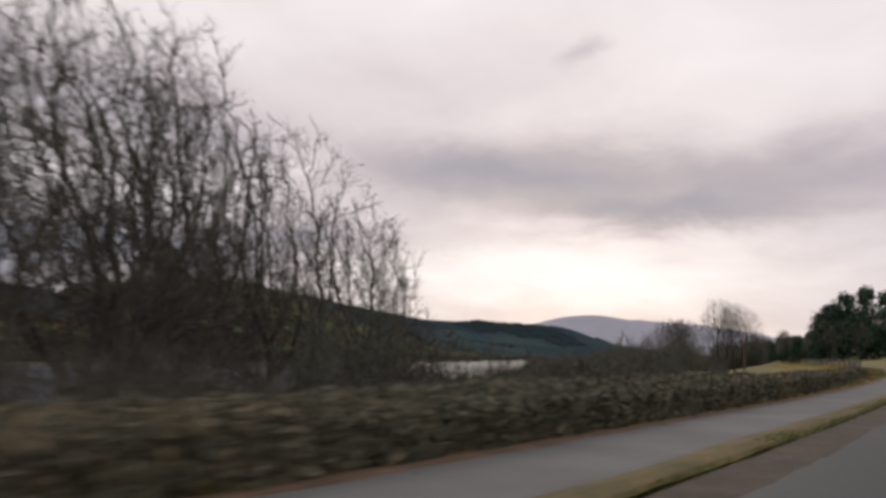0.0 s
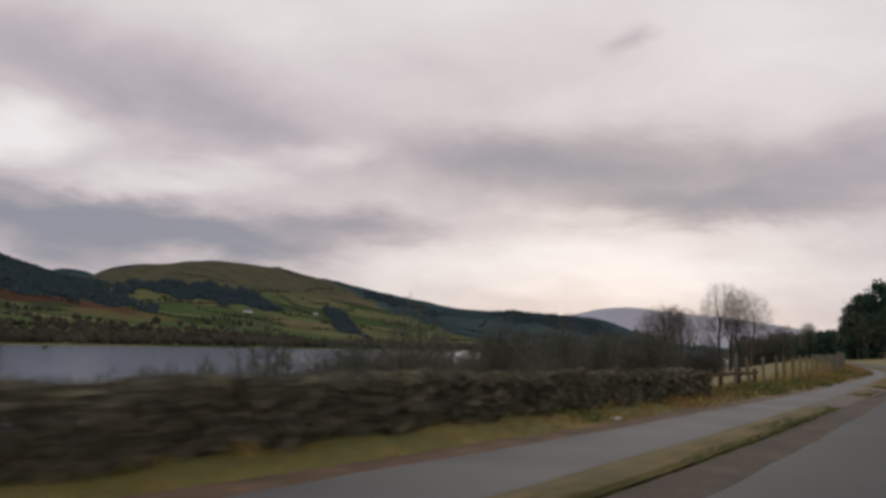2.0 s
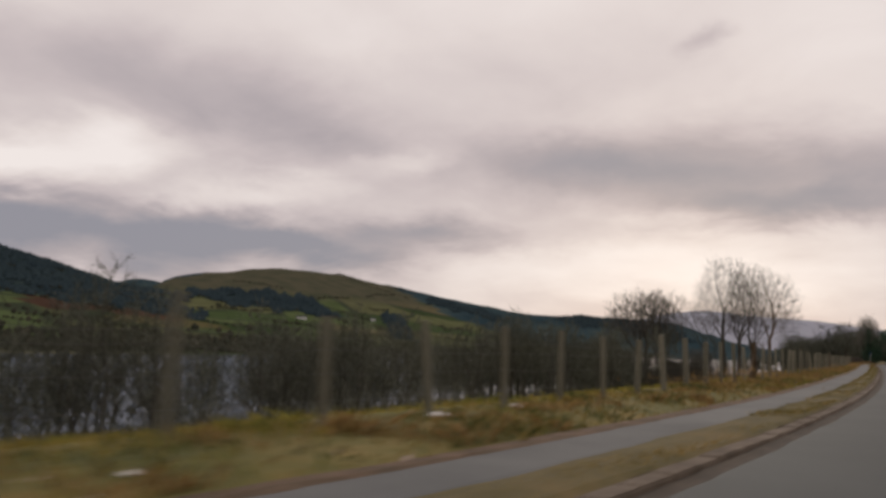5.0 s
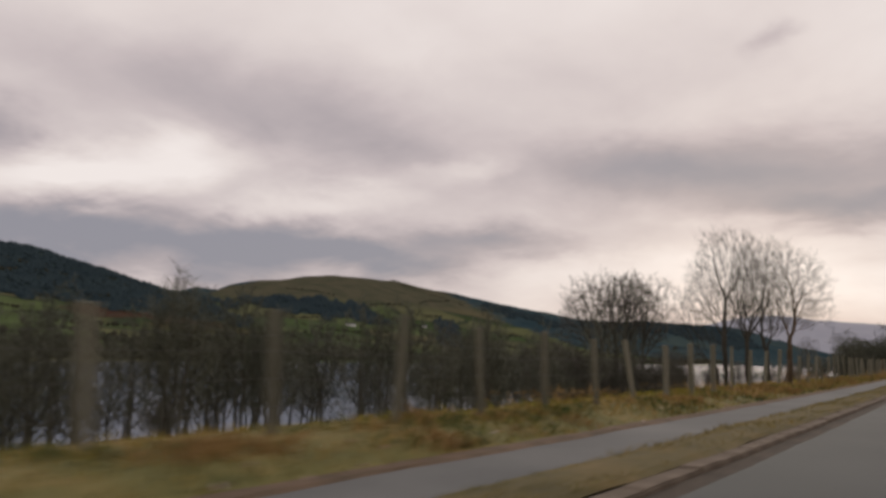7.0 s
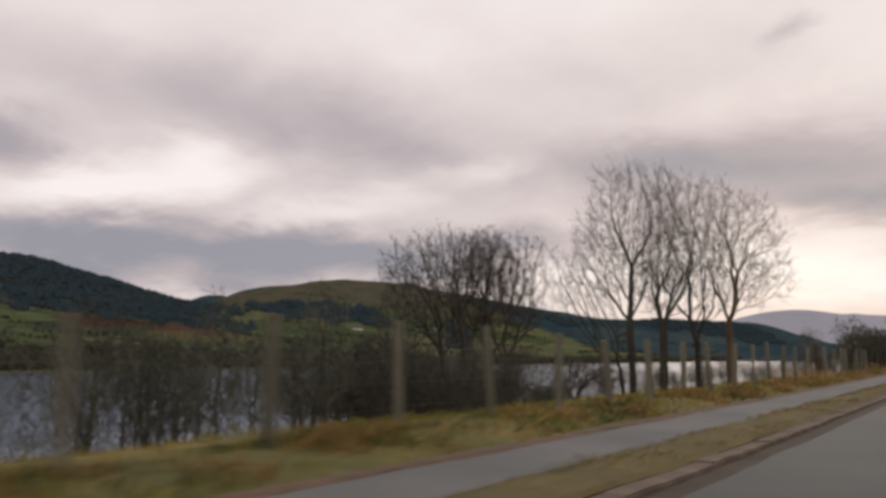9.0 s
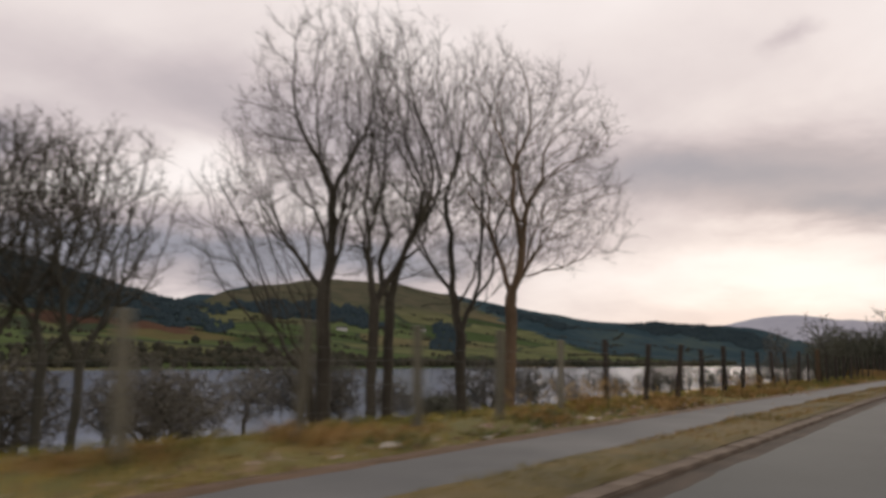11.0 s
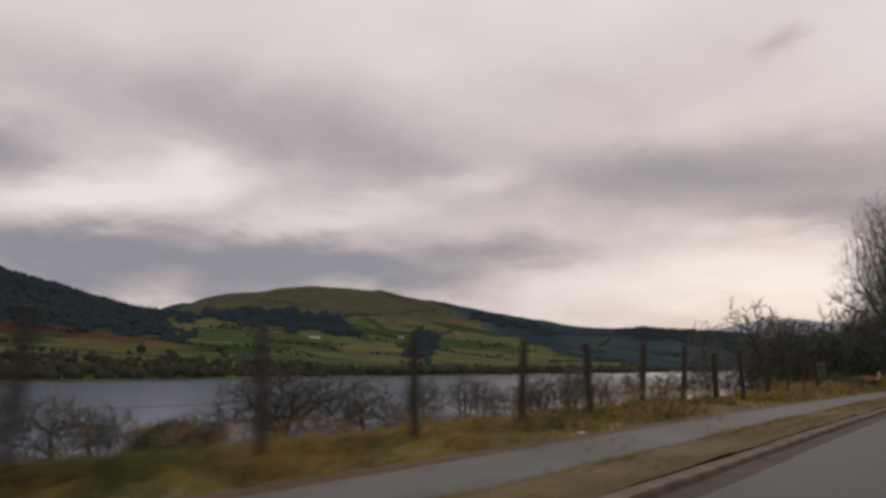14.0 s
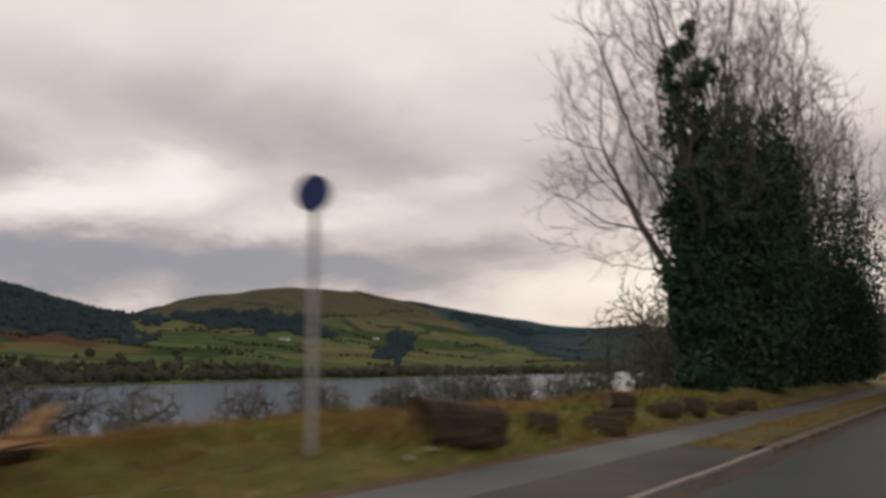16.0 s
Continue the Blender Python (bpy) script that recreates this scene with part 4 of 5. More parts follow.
scatter(30, 62, 125, 18, 36, SCRUB, (BARK_DARK, TWIG_RUST), "copse_tree", COPSE, "lakeside copse", 0.36, 0.5, 6, lambda y, o: y < 60 + 2.0 * o)
scatter(26, 8, 60, 15, 36, SCRUB, (BARK_DARK, TWIG), "copse_tree", COPSE, "thicket behind the hedge", 0.5, 0.8, 66, lambda y, o: o > 22 or y < 45)
scatter(60, 200, 285, 34, 66, SCRUB, (BARK_DARK, TWIG_RUST), "copse_tree", COPSE, "lakeside copse", 0.95, 1.4, 7)
SHORE_L = "low spreading bare tree on the lake shore"
scatter(12, 60, 300, 70, 92, SPREAD, (BARK_DARK, TWIG), "shore_tree", SHORE_L, "shore trees", 0.6, 1.0, 9)
scatter(8, 335, 620, 100, 116, SPREAD, (BARK_DARK, TWIG), "shore_tree", SHORE_L, "shore trees", 1.1, 1.6, 10)
# the broad tree that leans over the water, its small neighbours, and the row of alders past them
plant("spreading_tree", colony_tree(91, [(0, 0, 0.1, 0, 2.0), (-0.8, 0, -0.25, 0, 1.6)], ((0, 0, 5.2, 8.4, 4.4, 1),), 0.42, 2200, 0.65, 0.036, rise=-0.02, wander=0.32, twigs=2, twig=1.0, thick=0.09), (BARK_DARK, TWIG_DARK), -82, 458, "wide low bare tree spreading over the lake shore", scale=1.4)
for x_, y_, s in ((-62, 463, 0.8), (-78, 433, 0.8), (-88, 424, 1.0)):
    plant("shore_tree", SPREAD[int(y_) % 3], (BARK_DARK, TWIG), x_, y_, SHORE_L, turn=y_ * 5, scale=s, group="shore trees")
plant("spreading_tree", colony_tree(92, [(0, 0, 0.02, 0, 3.2)], ((0, 0, 7.4, 9.5, 4.0, 1), (-5, 0, 4.6, 4.5, 2.6, 0.3), (5, 0, 4.6, 4.5, 2.6, 0.3)), 0.5, 2400, 0.65, 0.036, rise=-0.03, wander=0.3, twigs=2, twig=1.1, thick=0.09, hang=0.15), (BARK_DARK, TWIG), -92, 400, "wide low bare tree spreading over the lake shore", sink=0.0, scale=1.35)
ALDER = [colony_tree(95 + k, [(0, 0, 0.05, 0, 2.2), (0.7, 0.4, 0.15, 0.05, 2.0), (-0.6, 0.4, -0.15, 0, 2.0)], ((0, 0, 7.0, 3.6, 4.2, 1),), 0.2, 900, 0.6, 0.036, rise=0.08, wander=0.25, twigs=2, twig=0.9, thick=0.09) for k in range(3)]
ra = random.Random(17)
for k in range(15):
    plant("alder_tree", ALDER[k % 3], (BARK_DARK, TWIG), -78 + k * 4.1 + ra.uniform(-1.5, 1.5), 508 + k * 2.6 + ra.uniform(-5, 5), "dark bare many-stemmed alder in a row by the water", turn=k * 67, scale=ra.uniform(0.75, 1.05), group="row of alders")
for y, o, s in ((399, 113, 1.7), (376, 108, 1.4), (352, 104, 1.5)):
    plant("shore_tree", SPREAD[int(y) % 3], (BARK_DARK, TWIG), *side(y, o), SHORE_L, turn=y * 7, scale=s, group="shore trees")
scatter(16, 335, 560, 92, 114, FAR_SCRUB, (BARK_DARK, TWIG_RUST), "shore_bush", "small bushy thicket on the lake shore", "shore thickets", 0.6, 1.0, 12)
scatter(24, 490, 640, 30, 90, FAR_SCRUB, (BARK_DARK, TWIG), "copse_tree", COPSE, "far lakeside copse", 0.8, 1.2, 13)
scatter(46, 500, 640, 16, 46, FAR_SCRUB, (BARK_DARK, TWIG), "wood_tree", "bare tree in a dense dark wood beside the road", "roadside wood", 1.6, 2.3, 14)
plant("slender_tree", colony_tree(93, [(0, 0, 0, 0, 7.0)], ((0, 0, 13.5, 4.2, 6.0, 1),), 0.22, 700, 0.8, 0.035, rise=0.1, wander=0.22, twigs=2, twig=1.3, thick=0.08), (BARK_DARK, TWIG), -31.5, 538, "slender bare tree rising above the thicket", sink=0.0)
# trees across the road and past its end
scatter(34, 600, 660, -60, 16, FAR_SCRUB, (BARK_DARK, TWIG), "wood_tree", "bare tree in a dense dark wood beside the road", "wood past the bend", 1.3, 2.0, 16)
scatter(24, 400, 520, -46, -8, FAR_SCRUB, (BARK_DARK, TWIG), "wood_tree", "bare tree in a dense dark wood beside the road", "wood across the road", 1.9, 3.2, 15)


# ---- ivy-clad trees by the path ----
def leaf_cloud(points, radii, count, size, seed):
    """Leaves scattered on bumpy shells round the given points."""
    rng = np.random.default_rng(seed)
    pts, rad = np.array(points, float), np.array(radii, float)
    pick = rng.choice(len(pts), count, p=rad ** 2 / (rad ** 2).sum())
    d = rng.normal(size=(count, 3))
    d /= np.linalg.norm(d, axis=1)[:, None]
    c = pts[pick] + d * (rad[pick] * rng.uniform(0.55, 1.08, count))[:, None]
    a = rng.normal(size=(count, 3))
    a /= np.linalg.norm(a, axis=1)[:, None]
    b = np.cross(a, d + 0.6 * rng.normal(size=(count, 3)))
    b /= np.linalg.norm(b, axis=1)[:, None] + 1e-9
    s = size * rng.uniform(0.6, 1.4, count)[:, None]
    v = np.stack([c - a * s, c + b * s * 0.6, c + a * s, c - b * s * 0.6], 1).reshape(-1, 3)
    i = np.arange(count)[:, None] * 4
    return v, np.concatenate([i + [0, 1, 2], i + [0, 2, 3]])


def ivy_tree(x, y, seed, height, ivy_top, width, count, bare=True):
    rng = random.Random(seed)
    base = new("ivy_clad_tree")
    z = ground_z(x, y) - 0.1
    base.location = (x, y, z)
    me = colony_tree(seed, [(0, 0, 0.0, 0, height * 0.3), (-0.5, 0, -0.08, 0, height * 0.28)], ((-0.5, 0, height * 0.62, 3.4, height * 0.36, 1.0), (-2.0, -0.5, height * 0.5, 2.4, height * 0.24, 0.35)), 0.24, 2200, 0.42, 0.0085, rise=0.08, wander=0.2, twigs=2, twig=0.8, thick=0.02, frame_points=0)
    for nm, m_, mat in zip(("trunk", "crown"), me, (BARK_DARK, TWIG)):
        m_.materials.append(mat)
        ob = new(nm, m_)
        ob.parent = base
    pts, rad = [], []
    for k in range(5):
        a = rng.uniform(0, 6.283)
        reach = rng.uniform(0.2, width)
        top = ivy_top * rng.uniform(0.55, 1.0) if k else ivy_top
        n = 16
        for i in range(n):
            t = i / (n - 1)
            pts.append((math.cos(a) * reach * (0.25 + 0.75 * t) + rng.gauss(0, 0.2), math.sin(a) * reach * (0.25 + 0.75 * t) + rng.gauss(0, 0.2), top * t))
            rad.append((0.3 + width * (0.25 + 0.4 * math.sin(math.pi * min(1, 0.1 + t * 0.86)))) * rng.uniform(0.45, 1.35) * (1.0 - 0.5 * t * t))
    v, t = leaf_cloud(pts, rad, int(count * 1.7), 0.095, seed)
    v[:, 2] = np.maximum(v[:, 2], 0.02)
    ob = tri_object("ivy", v, t, IVY, base)
    tagged(ob, "dense dark green ivy leaves", kind="stuff")
    return tagged(base, "tall bare tree smothered in dark green ivy beside the footpath", "tree", "ivy-clad trees")


for k, (x, y, h, top, w, n) in enumerate(((16.5, 419.2, 14.2, 11.0, 0.6, 10000), (17.0, 424.5, 14.3, 11.3, 1.9, 18000), (16.6, 428.5, 15, 10.5, 2.0, 14000), (16.4, 433.0, 16, 10.0, 2.2, 13000), (16.9, 438.0, 14.5, 9.5, 2.4, 11000), (17.5, 445.0, 14.5, 9.5, 2.4, 9000))):
    ivy_tree(x, y, 100 + k, h, top, w, n)


def evergreen(x, y, seed, height, width, count):
    """A dense dark evergreen of layered leaf masses round a trunk."""
    rng = random.Random(seed)
    tree = new("evergreen_tree")
    tree.location = (x, y, ground_z(x, y) - 0.1)
    v, f = [], []
    tube(v, f, [Vector((0, 0, 0)), Vector((0.2, 0, height * 0.5)), Vector((0, 0.1, height * 0.9))], [0.3, 0.2, 0.05], 7)
    mesh_object("trunk", v, f, BARK_DARK, tree)
    pts, rad = [], []
    for _ in range(40):
        t = rng.random()
        reach = width * math.sqrt(max(0.05, 1 - t ** 1.6)) * rng.uniform(0.2, 0.8)
        a = rng.uniform(0, 6.283)
        pts.append((math.cos(a) * reach, math.sin(a) * reach, height * (0.06 + 0.86 * t)))
        rad.append(width * rng.uniform(0.28, 0.5))
    vv, tt = leaf_cloud(pts, rad, count, 0.07 * width + 0.1, seed)
    vv[:, 2] = np.maximum(vv[:, 2], 0.05)
    tagged(tri_object("crown", vv, tt, IVY, tree), kind="stuff")
    return tagged(tree, "dense dark evergreen tree beside the road", "tree", "evergreens by the road")


for k, (x, y, h, w) in enumerate(((31.5, 424, 19, 4.5), (36, 428, 27, 6.5), (43, 425, 31, 8), (51, 430, 33, 9), (60, 428, 33, 9), (70, 432, 34, 9), (80, 430, 33, 9), (33, 446, 24, 6), (40, 448, 30, 8), (32, 640, 18, 9), (22, 640, 17, 8), (42, 632, 19, 9), (13.5, 600, 15, 6), (6, 606, 13, 6), (-2, 610, 12, 6), (27, 622, 17, 8))):
    evergreen(x, y, 300 + k, h, w, 3800)


def thicket(name, count, y0, y1, o0, o1, h0, h1, material, seed, label, width=0.016, most=1.5):
    """Tangled winter undergrowth of thin upright and slanting twigs."""
    r = np.random.default_rng(seed)
    m = max(6, int((y1 - y0) * (o1 - o0) / 7))
    cy, co, ch = r.uniform(y0, y1, m), r.uniform(o0, o1, m), r.uniform(h0, h1, m)
    j = r.integers(0, m, count)
    ys, os_ = cy[j] + r.normal(0, 0.9, count), co[j] + r.normal(0, 0.9, count)
    s = (road_x(ys + 1) - road_x(ys - 1)) / 2
    k = np.sqrt(1 + s * s)
    X, Y = road_x(ys) - os_ / k, ys + os_ * s / k
    up = r.uniform(0, 0.92, count) * ch[j]
    c = np.stack([X, Y, land(X, Y) + up], 1)
    d = r.normal(size=(count, 3)) * [0.45, 0.45, 0.25] + [0, 0, 0.7]
    d *= np.minimum(r.uniform(0.2, 0.5, count) * ch[j], r.uniform(0.4, 1.0, count) * most)[:, None]
    a = r.normal(size=(count, 3))
    a *= (width / np.linalg.norm(a, axis=1))[:, None]
    v = np.stack([c - a, c + a, c + d], 1).reshape(-1, 3)
    tagged(tri_object(name, v, np.arange(count * 3).reshape(-1, 3), material), label, "undergrowth", kind="stuff")


thicket("undergrowth", 22000, 104, 186, 30, 62, 1.2, 3.2, TWIG_RUST, 31, "tangled brown winter undergrowth beneath the copse", 0.03)
thicket("copse_thicket", 16000, 128, 176, 40, 62, 6.5, 9.5, TWIG_RUST, 36, "dense dark twigs of the lakeside copse", 0.04)
thicket("copse_thicket", 12000, 176, 214, 42, 58, 7.0, 11.0, TWIG_RUST, 40, "dense dark twigs of the lakeside copse", 0.045)
thicket("copse_thicket", 10000, 236, 274, 37, 53, 6.0, 11.0, TWIG_RUST, 37, "dense dark twigs of the lakeside copse", 0.04)
thicket("tree_thicket", 26000, 274, 291, 30, 44, 4.0, 7.5, BARK_DARK, 38, "dark thicket below the domed tree", 0.022)
thicket("bramble_thicket", 12000, 58, 90, 17, 28, 0.5, 1.3, TWIG_RUST, 32, "tangled brown brambles behind the fence", 0.018)
thicket("hedge_thicket", 40000, 6, 62, 18, 38, 2.2, 4.8, BARK_DARK, 33, "dark tangled thicket behind the hedge", 0.02)
thicket("dark_undergrowth", 20000, -8, 22, 7.6, 12, 0.6, 1.2, BARK_DARK, 51, "dark tangled undergrowth below the oaks", 0.018, 0.7)
thicket("dark_weeds", 9000, -8, 22, 7.4, 9, 0.2, 0.5, BARK_DARK, 52, "dark dead weeds below the oaks", 0.022, 0.45)
thicket("shore_thicket", 30000, 380, 640, 80, 112, 1.2, 3.4, TWIG_RUST, 34, "brown scrub along the lake shore", 0.06)
for k, (y_, o_, n_, r_, h_) in enumerate(((434, 104, 4000, 3.0, 6.5), (424, 101, 4000, 3.0, 6.0))):
    thicket("shore_bush_twigs", n_, y_ - r_, y_ + r_, o_ - r_, o_ + r_, h_ * 0.55, h_, TWIG_RUST, 60 + k, "dense brown twigs of a rounded shore bush", 0.085, 1.6)
thicket("wood_thicket", 110000, 515, 640, 16, 46, 7.0, 14.5, TWIG_RUST, 35, "dark undergrowth of the roadside wood", 0.11, 1.7)


# ---- hedge ----
def make_hedge(y0, y1, o0, o1, top, seed):
    """A clipped winter hedge: stems, twigs, and clinging brown leaves."""
    hedge = tagged(new("hedge"), "long clipped brown winter hedge with clinging dead leaves", "hedge")
    rng = random.Random(seed)
    v, f = [], []
    y = y0
    while y < y1:
        for _ in range(3):
            o = rng.uniform(o0 + 0.1, o1 - 0.1)
            x_, y_ = side(y + rng.uniform(-0.3, 0.3), o)
            p = Vector((x_, y_, ground_z(x_, y_) - 0.1))
            for _ in range(3):
                d = Vector((rng.gauss(0, 0.25), rng.gauss(0, 0.25), 1)).normalized()
                q = p + d * rng.uniform(0.5, 1.0) * top
                tube(v, f, [p, (p + q) / 2 + Vector((rng.gauss(0, 0.05), rng.gauss(0, 0.05), 0)), q], [0.02, 0.013, 0.005], 3, cap=False)
        y += 0.35
    tagged(mesh_object("stems", v, f, BARK_DARK, hedge), "thin dark hedge stems", kind="stuff")
    r = np.random.default_rng(seed)
    n = int((y1 - y0) * 1500)
    ys, os_ = r.uniform(y0, y1, n), r.uniform(o0, o1, n)
    h = np.array([top * (0.9 + 0.16 * noise.noise((yy * 0.5, oo, 0)) + 0.12 * noise.noise((yy * 2.1, oo * 3, 5))) for yy, oo in zip(ys, os_)])
    face = r.random(n)
    os_ = np.where(face < 0.45, o0 + 0.10 * r.random(n) + 0.08 * np.sin(ys * 3.1), os_)
    zz = np.where(face < 0.45, r.uniform(0.05, 1, n) * h, np.where(face < 0.85, h * r.uniform(0.86, 1.06, n), h * r.uniform(0.1, 1, n)))
    s = (road_x(ys + 1) - road_x(ys - 1)) / 2
    k = np.sqrt(1 + s * s)
    X, Y = road_x(ys) - os_ / k, ys + os_ * s / k
    c = np.stack([X, Y, land(X, Y) + zz], 1)
    a, b = r.normal(size=(n, 3)), r.normal(size=(n, 3))
    a /= np.linalg.norm(a, axis=1)[:, None]
    b /= np.linalg.norm(b, axis=1)[:, None]
    sz = r.uniform(0.05, 0.12, n)[:, None]
    vv = np.stack([c - a * sz, c + b * sz * 0.8, c + a * sz], 1).reshape(-1, 3)
    ob = tri_object("leaves", vv, np.arange(n * 3).reshape(-1, 3), HEDGE_LEAF, hedge)
    tagged(ob, "brown and dark green clinging leaves", kind="stuff")


make_hedge(2, 70.8, 5.55, 7.0, 0.67, 3)


# ---- fence ----
def post_mesh(seed, height, r, square=False):
    rng = random.Random(seed)
    bm = bmesh.new()
    bmesh.ops.create_cone(bm, cap_ends=True, segments=4 if square else 9, radius1=r * 1.05, radius2=r * 0.95, depth=height)
    bmesh.ops.translate(bm, vec=(0, 0, height / 2), verts=bm.verts)
    for v in bm.verts:
        v.co.x += rng.gauss(0, r * 0.07)
        v.co.y += rng.gauss(0, r * 0.07)
        if v.co.z > height * 0.9:
            v.co.z += rng.gauss(0, 0.012)
    bmesh.ops.bevel(bm, geom=[e for e in bm.edges if min(w.co.z for w in e.verts) > height * 0.9], offset=r * 0.15, segments=1, affect="EDGES")
    me = bpy.data.meshes.new("post")
    bm.to_mesh(me)
    bm.free()
    return me


FENCE_OFF = 7.25
POST_STEP = 2.7
POST_MARKS = (81.9, 91.3, 104.8, 165.8, 179.1, 205.2, 216.6, 269.8, 318.0, 323.4, 342.3, 363.7, 390.2)
STRAINERS = {163.2: -1, 216.6: -1, 269.8: 1, 323.4: 1}


def make_fence():
    fence = tagged(new("fence"), "weathered wooden post and wire stock fence along the bank", "fence")
    kinds = [post_mesh(k, 1.75, (0.066, 0.072, 0.062, 0.078)[k]) for k in range(4)]
    for me in kinds:
        me.materials.append(POST_WOOD)
    dark = [post_mesh(k + 20, 1.75, (0.07, 0.078, 0.068, 0.08)[k]) for k in range(4)]
    for me in dark:
        me.materials.append(POST_DARK)
    big = post_mesh(9, 1.95, 0.115)
    big.materials.append(STRAINER_WOOD)
    rng = random.Random(2)
    tops = []
    done = set()
    rows = []
    for a, b in zip(POST_MARKS, POST_MARKS[1:]):
        n = round((b - a) / (POST_STEP if a < 323 else 3.03))
        rows += [a + (b - a) * k / n + (rng.uniform(-0.05, 0.05) if k else 0) for k in range(n)]
    for y in rows:
        off = FENCE_OFF + 0.08 * noise.noise((y * 0.1, 0, 3))
        x_, y_ = side(y, off)
        z = ground_z(x_, y_) - 0.2
        lean, lean2 = rng.gauss(0, 2.2), rng.gauss(0, 2.2)
        if rng.random() < 0.07:
            lean2 += rng.choice((-9, 9))
        near = [s for s in STRAINERS if abs(s - y) < POST_STEP / 2 and s not in done]
        ob = new("post", big if near else (dark if y > 292 else kinds)[rng.randrange(4)])
        ob.matrix_world = pose(x_, y_, z, lean2 if not near else 0, lean if not near else 0, rng.uniform(0, 360)) @ Matrix.Diagonal((1.04, 1.04, rng.uniform(0.94, 1.05) * (0.87 if y < 125 else 1.0), 1))
        ob.parent = fence
        if near:
            tagged(ob, "thick brown strainer post")
            done.add(near[0])
            sgn = STRAINERS[near[0]]
            sx, sy = side(y + 1.5 * sgn, off)
            vs, fs = [], []
            tube(vs, fs, [Vector((sx, sy, ground_z(sx, sy) - 0.1)), Vector((x_, y_, z + 1.45))], [0.06, 0.055], 7)
            mesh_object("strut", vs, fs, STRAINER_WOOD, fence, label="leaning brown strainer strut")
        tops.append((x_, y_, z + 0.2))
    for h in (0.35, 0.7, 1.02, 1.2):
        vs, fs = [], []
        pts = []
        for i, (x_, y_, z) in enumerate(tops):
            pts.append(Vector((x_ + 0.06, y_, z + h + rng.uniform(-0.02, 0.02))))
            if i < len(tops) - 1:
                nx = tops[i + 1]
                pts.append(Vector(((x_ + nx[0]) / 2 + 0.06, (y_ + nx[1]) / 2, (z + nx[2]) / 2 + h - rng.uniform(0.005, 0.05))))
        tube(vs, fs, pts, [0.003] * len(pts), 3)
        mesh_object("wire", vs, fs, WIRE, fence, label="thin galvanised wire")
    return fence


make_fence()


def make_rails():
    """The short post and rail length at the hedge's end."""
    fence = tagged(new("rail_fence"), "short weathered post and rail fence at the end of the hedge", "fence")
    me = post_mesh(14, 0.92, 0.075, True)
    me.materials.append(STRAINER_WOOD)
    ends = []
    for y in (71.4, 74.0, 76.6, 79.2):
        x_, y_ = side(y, 6.0)
        z = ground_z(x_, y_)
        ob = new("post", me)
        ob.matrix_world = pose(x_, y_, z - 0.25, 1, -1, 20)
        ob.parent = fence
        ends.append(Vector((x_ + 0.09, y_, z)))
    for i in range(3):
        for h in (0.08, 0.50):
            a, b = ends[i] + Vector((0, 0, h)), ends[i + 1] + Vector((0, 0, h + 0.03))
            d = b - a
            bm = box_bm(0.045, d.length + 0.2, 0.10, bevel=0.008)
            ob = part("rail", bm, STRAINER_WOOD, fence)
            ob.matrix_world = Matrix.Translation((a + b) / 2) @ d.to_track_quat("Y", "Z").to_matrix().to_4x4()


make_rails()


# ---- grass ----
def blades(name, count, y0, y1, o0, o1, h0, h1, width, material, seed, label, skip=(), zlift=None, clump=0.0, owner_cat="grass"):
    r = np.random.default_rng(seed)
    ys, os_ = r.uniform(y0, y1, count), r.uniform(o0, o1, count)
    if clump:
        cy, co = r.uniform(y0, y1, max(1, int(count / 60))), r.uniform(o0, o1, max(1, int(count / 60)))
        j = r.integers(0, len(cy), count)
        ys, os_ = cy[j] + r.normal(0, clump, count), np.clip(co[j] + r.normal(0, clump * 0.7, count), o0, o1)
    ok = np.ones(count, bool)
    for a, b in skip:
        ok &= ~((ys > a) & (ys < b))
    ys, os_ = ys[ok], os_[ok]
    n = len(ys)
    s = (road_x(ys + 1) - road_x(ys - 1)) / 2
    k = np.sqrt(1 + s * s)
    os_ = warp(ys, os_)
    X, Y = road_x(ys) - os_ / k, ys + os_ * s / k
    Z = land(X, Y) if zlift is None else np.full(n, zlift)
    h = r.uniform(h0, h1, n) * (1 + 0.5 * np.sin(ys * 0.9 + 2 * np.sin(os_ * 2)) * np.sin(ys * 0.37))
    a = r.uniform(0, 6.283, n)
    ca, sa = np.cos(a) * width, np.sin(a) * width
    lx, ly = r.normal(0, 0.5, n) * h, r.normal(0, 0.5, n) * h
    base = np.stack([X, Y, Z - 0.02], 1)
    v = np.stack([base + np.stack([ca, sa, 0 * a], 1), base - np.stack([ca, sa, 0 * a], 1), base + np.stack([lx * 0.4 - ca * 0.6, ly * 0.4 - sa * 0.6, h * 0.6], 1), base + np.stack([lx, ly, h], 1)], 1).reshape(-1, 3)
    i = np.arange(n)[:, None] * 4
    t = np.concatenate([i + [0, 1, 2], i + [0, 2, 3]])
    tagged(tri_object(name, v, t, material), label, owner_cat, kind="stuff")


blades("verge_grass", 16000, -20, 88, EDGE + 0.1, PATH_IN - 0.55, 0.02, 0.06, 0.009, WEED, 18, "short green verge grass", ENTRANCES, 0.10)
blades("verge_grass", 9000, 88, 150, VERGE + 0.05, PATH_IN - 0.4, 0.02, 0.07, 0.009, GRASS, 20, "short olive verge grass", ENTRANCES, 0.10)
blades("verge_grass", 38000, 140, 440, VERGE + 0.05, PATH_IN - 0.05, 0.03, 0.08, 0.009, GRASS, 21, "short olive and straw-coloured verge grass", ENTRANCES, 0.10)
blades("bank_grass", 60000, -5, 420, 5.95, 8.6, 0.05, 0.18, 0.012, GRASS, 22, "rough olive and straw grass on the roadside bank")
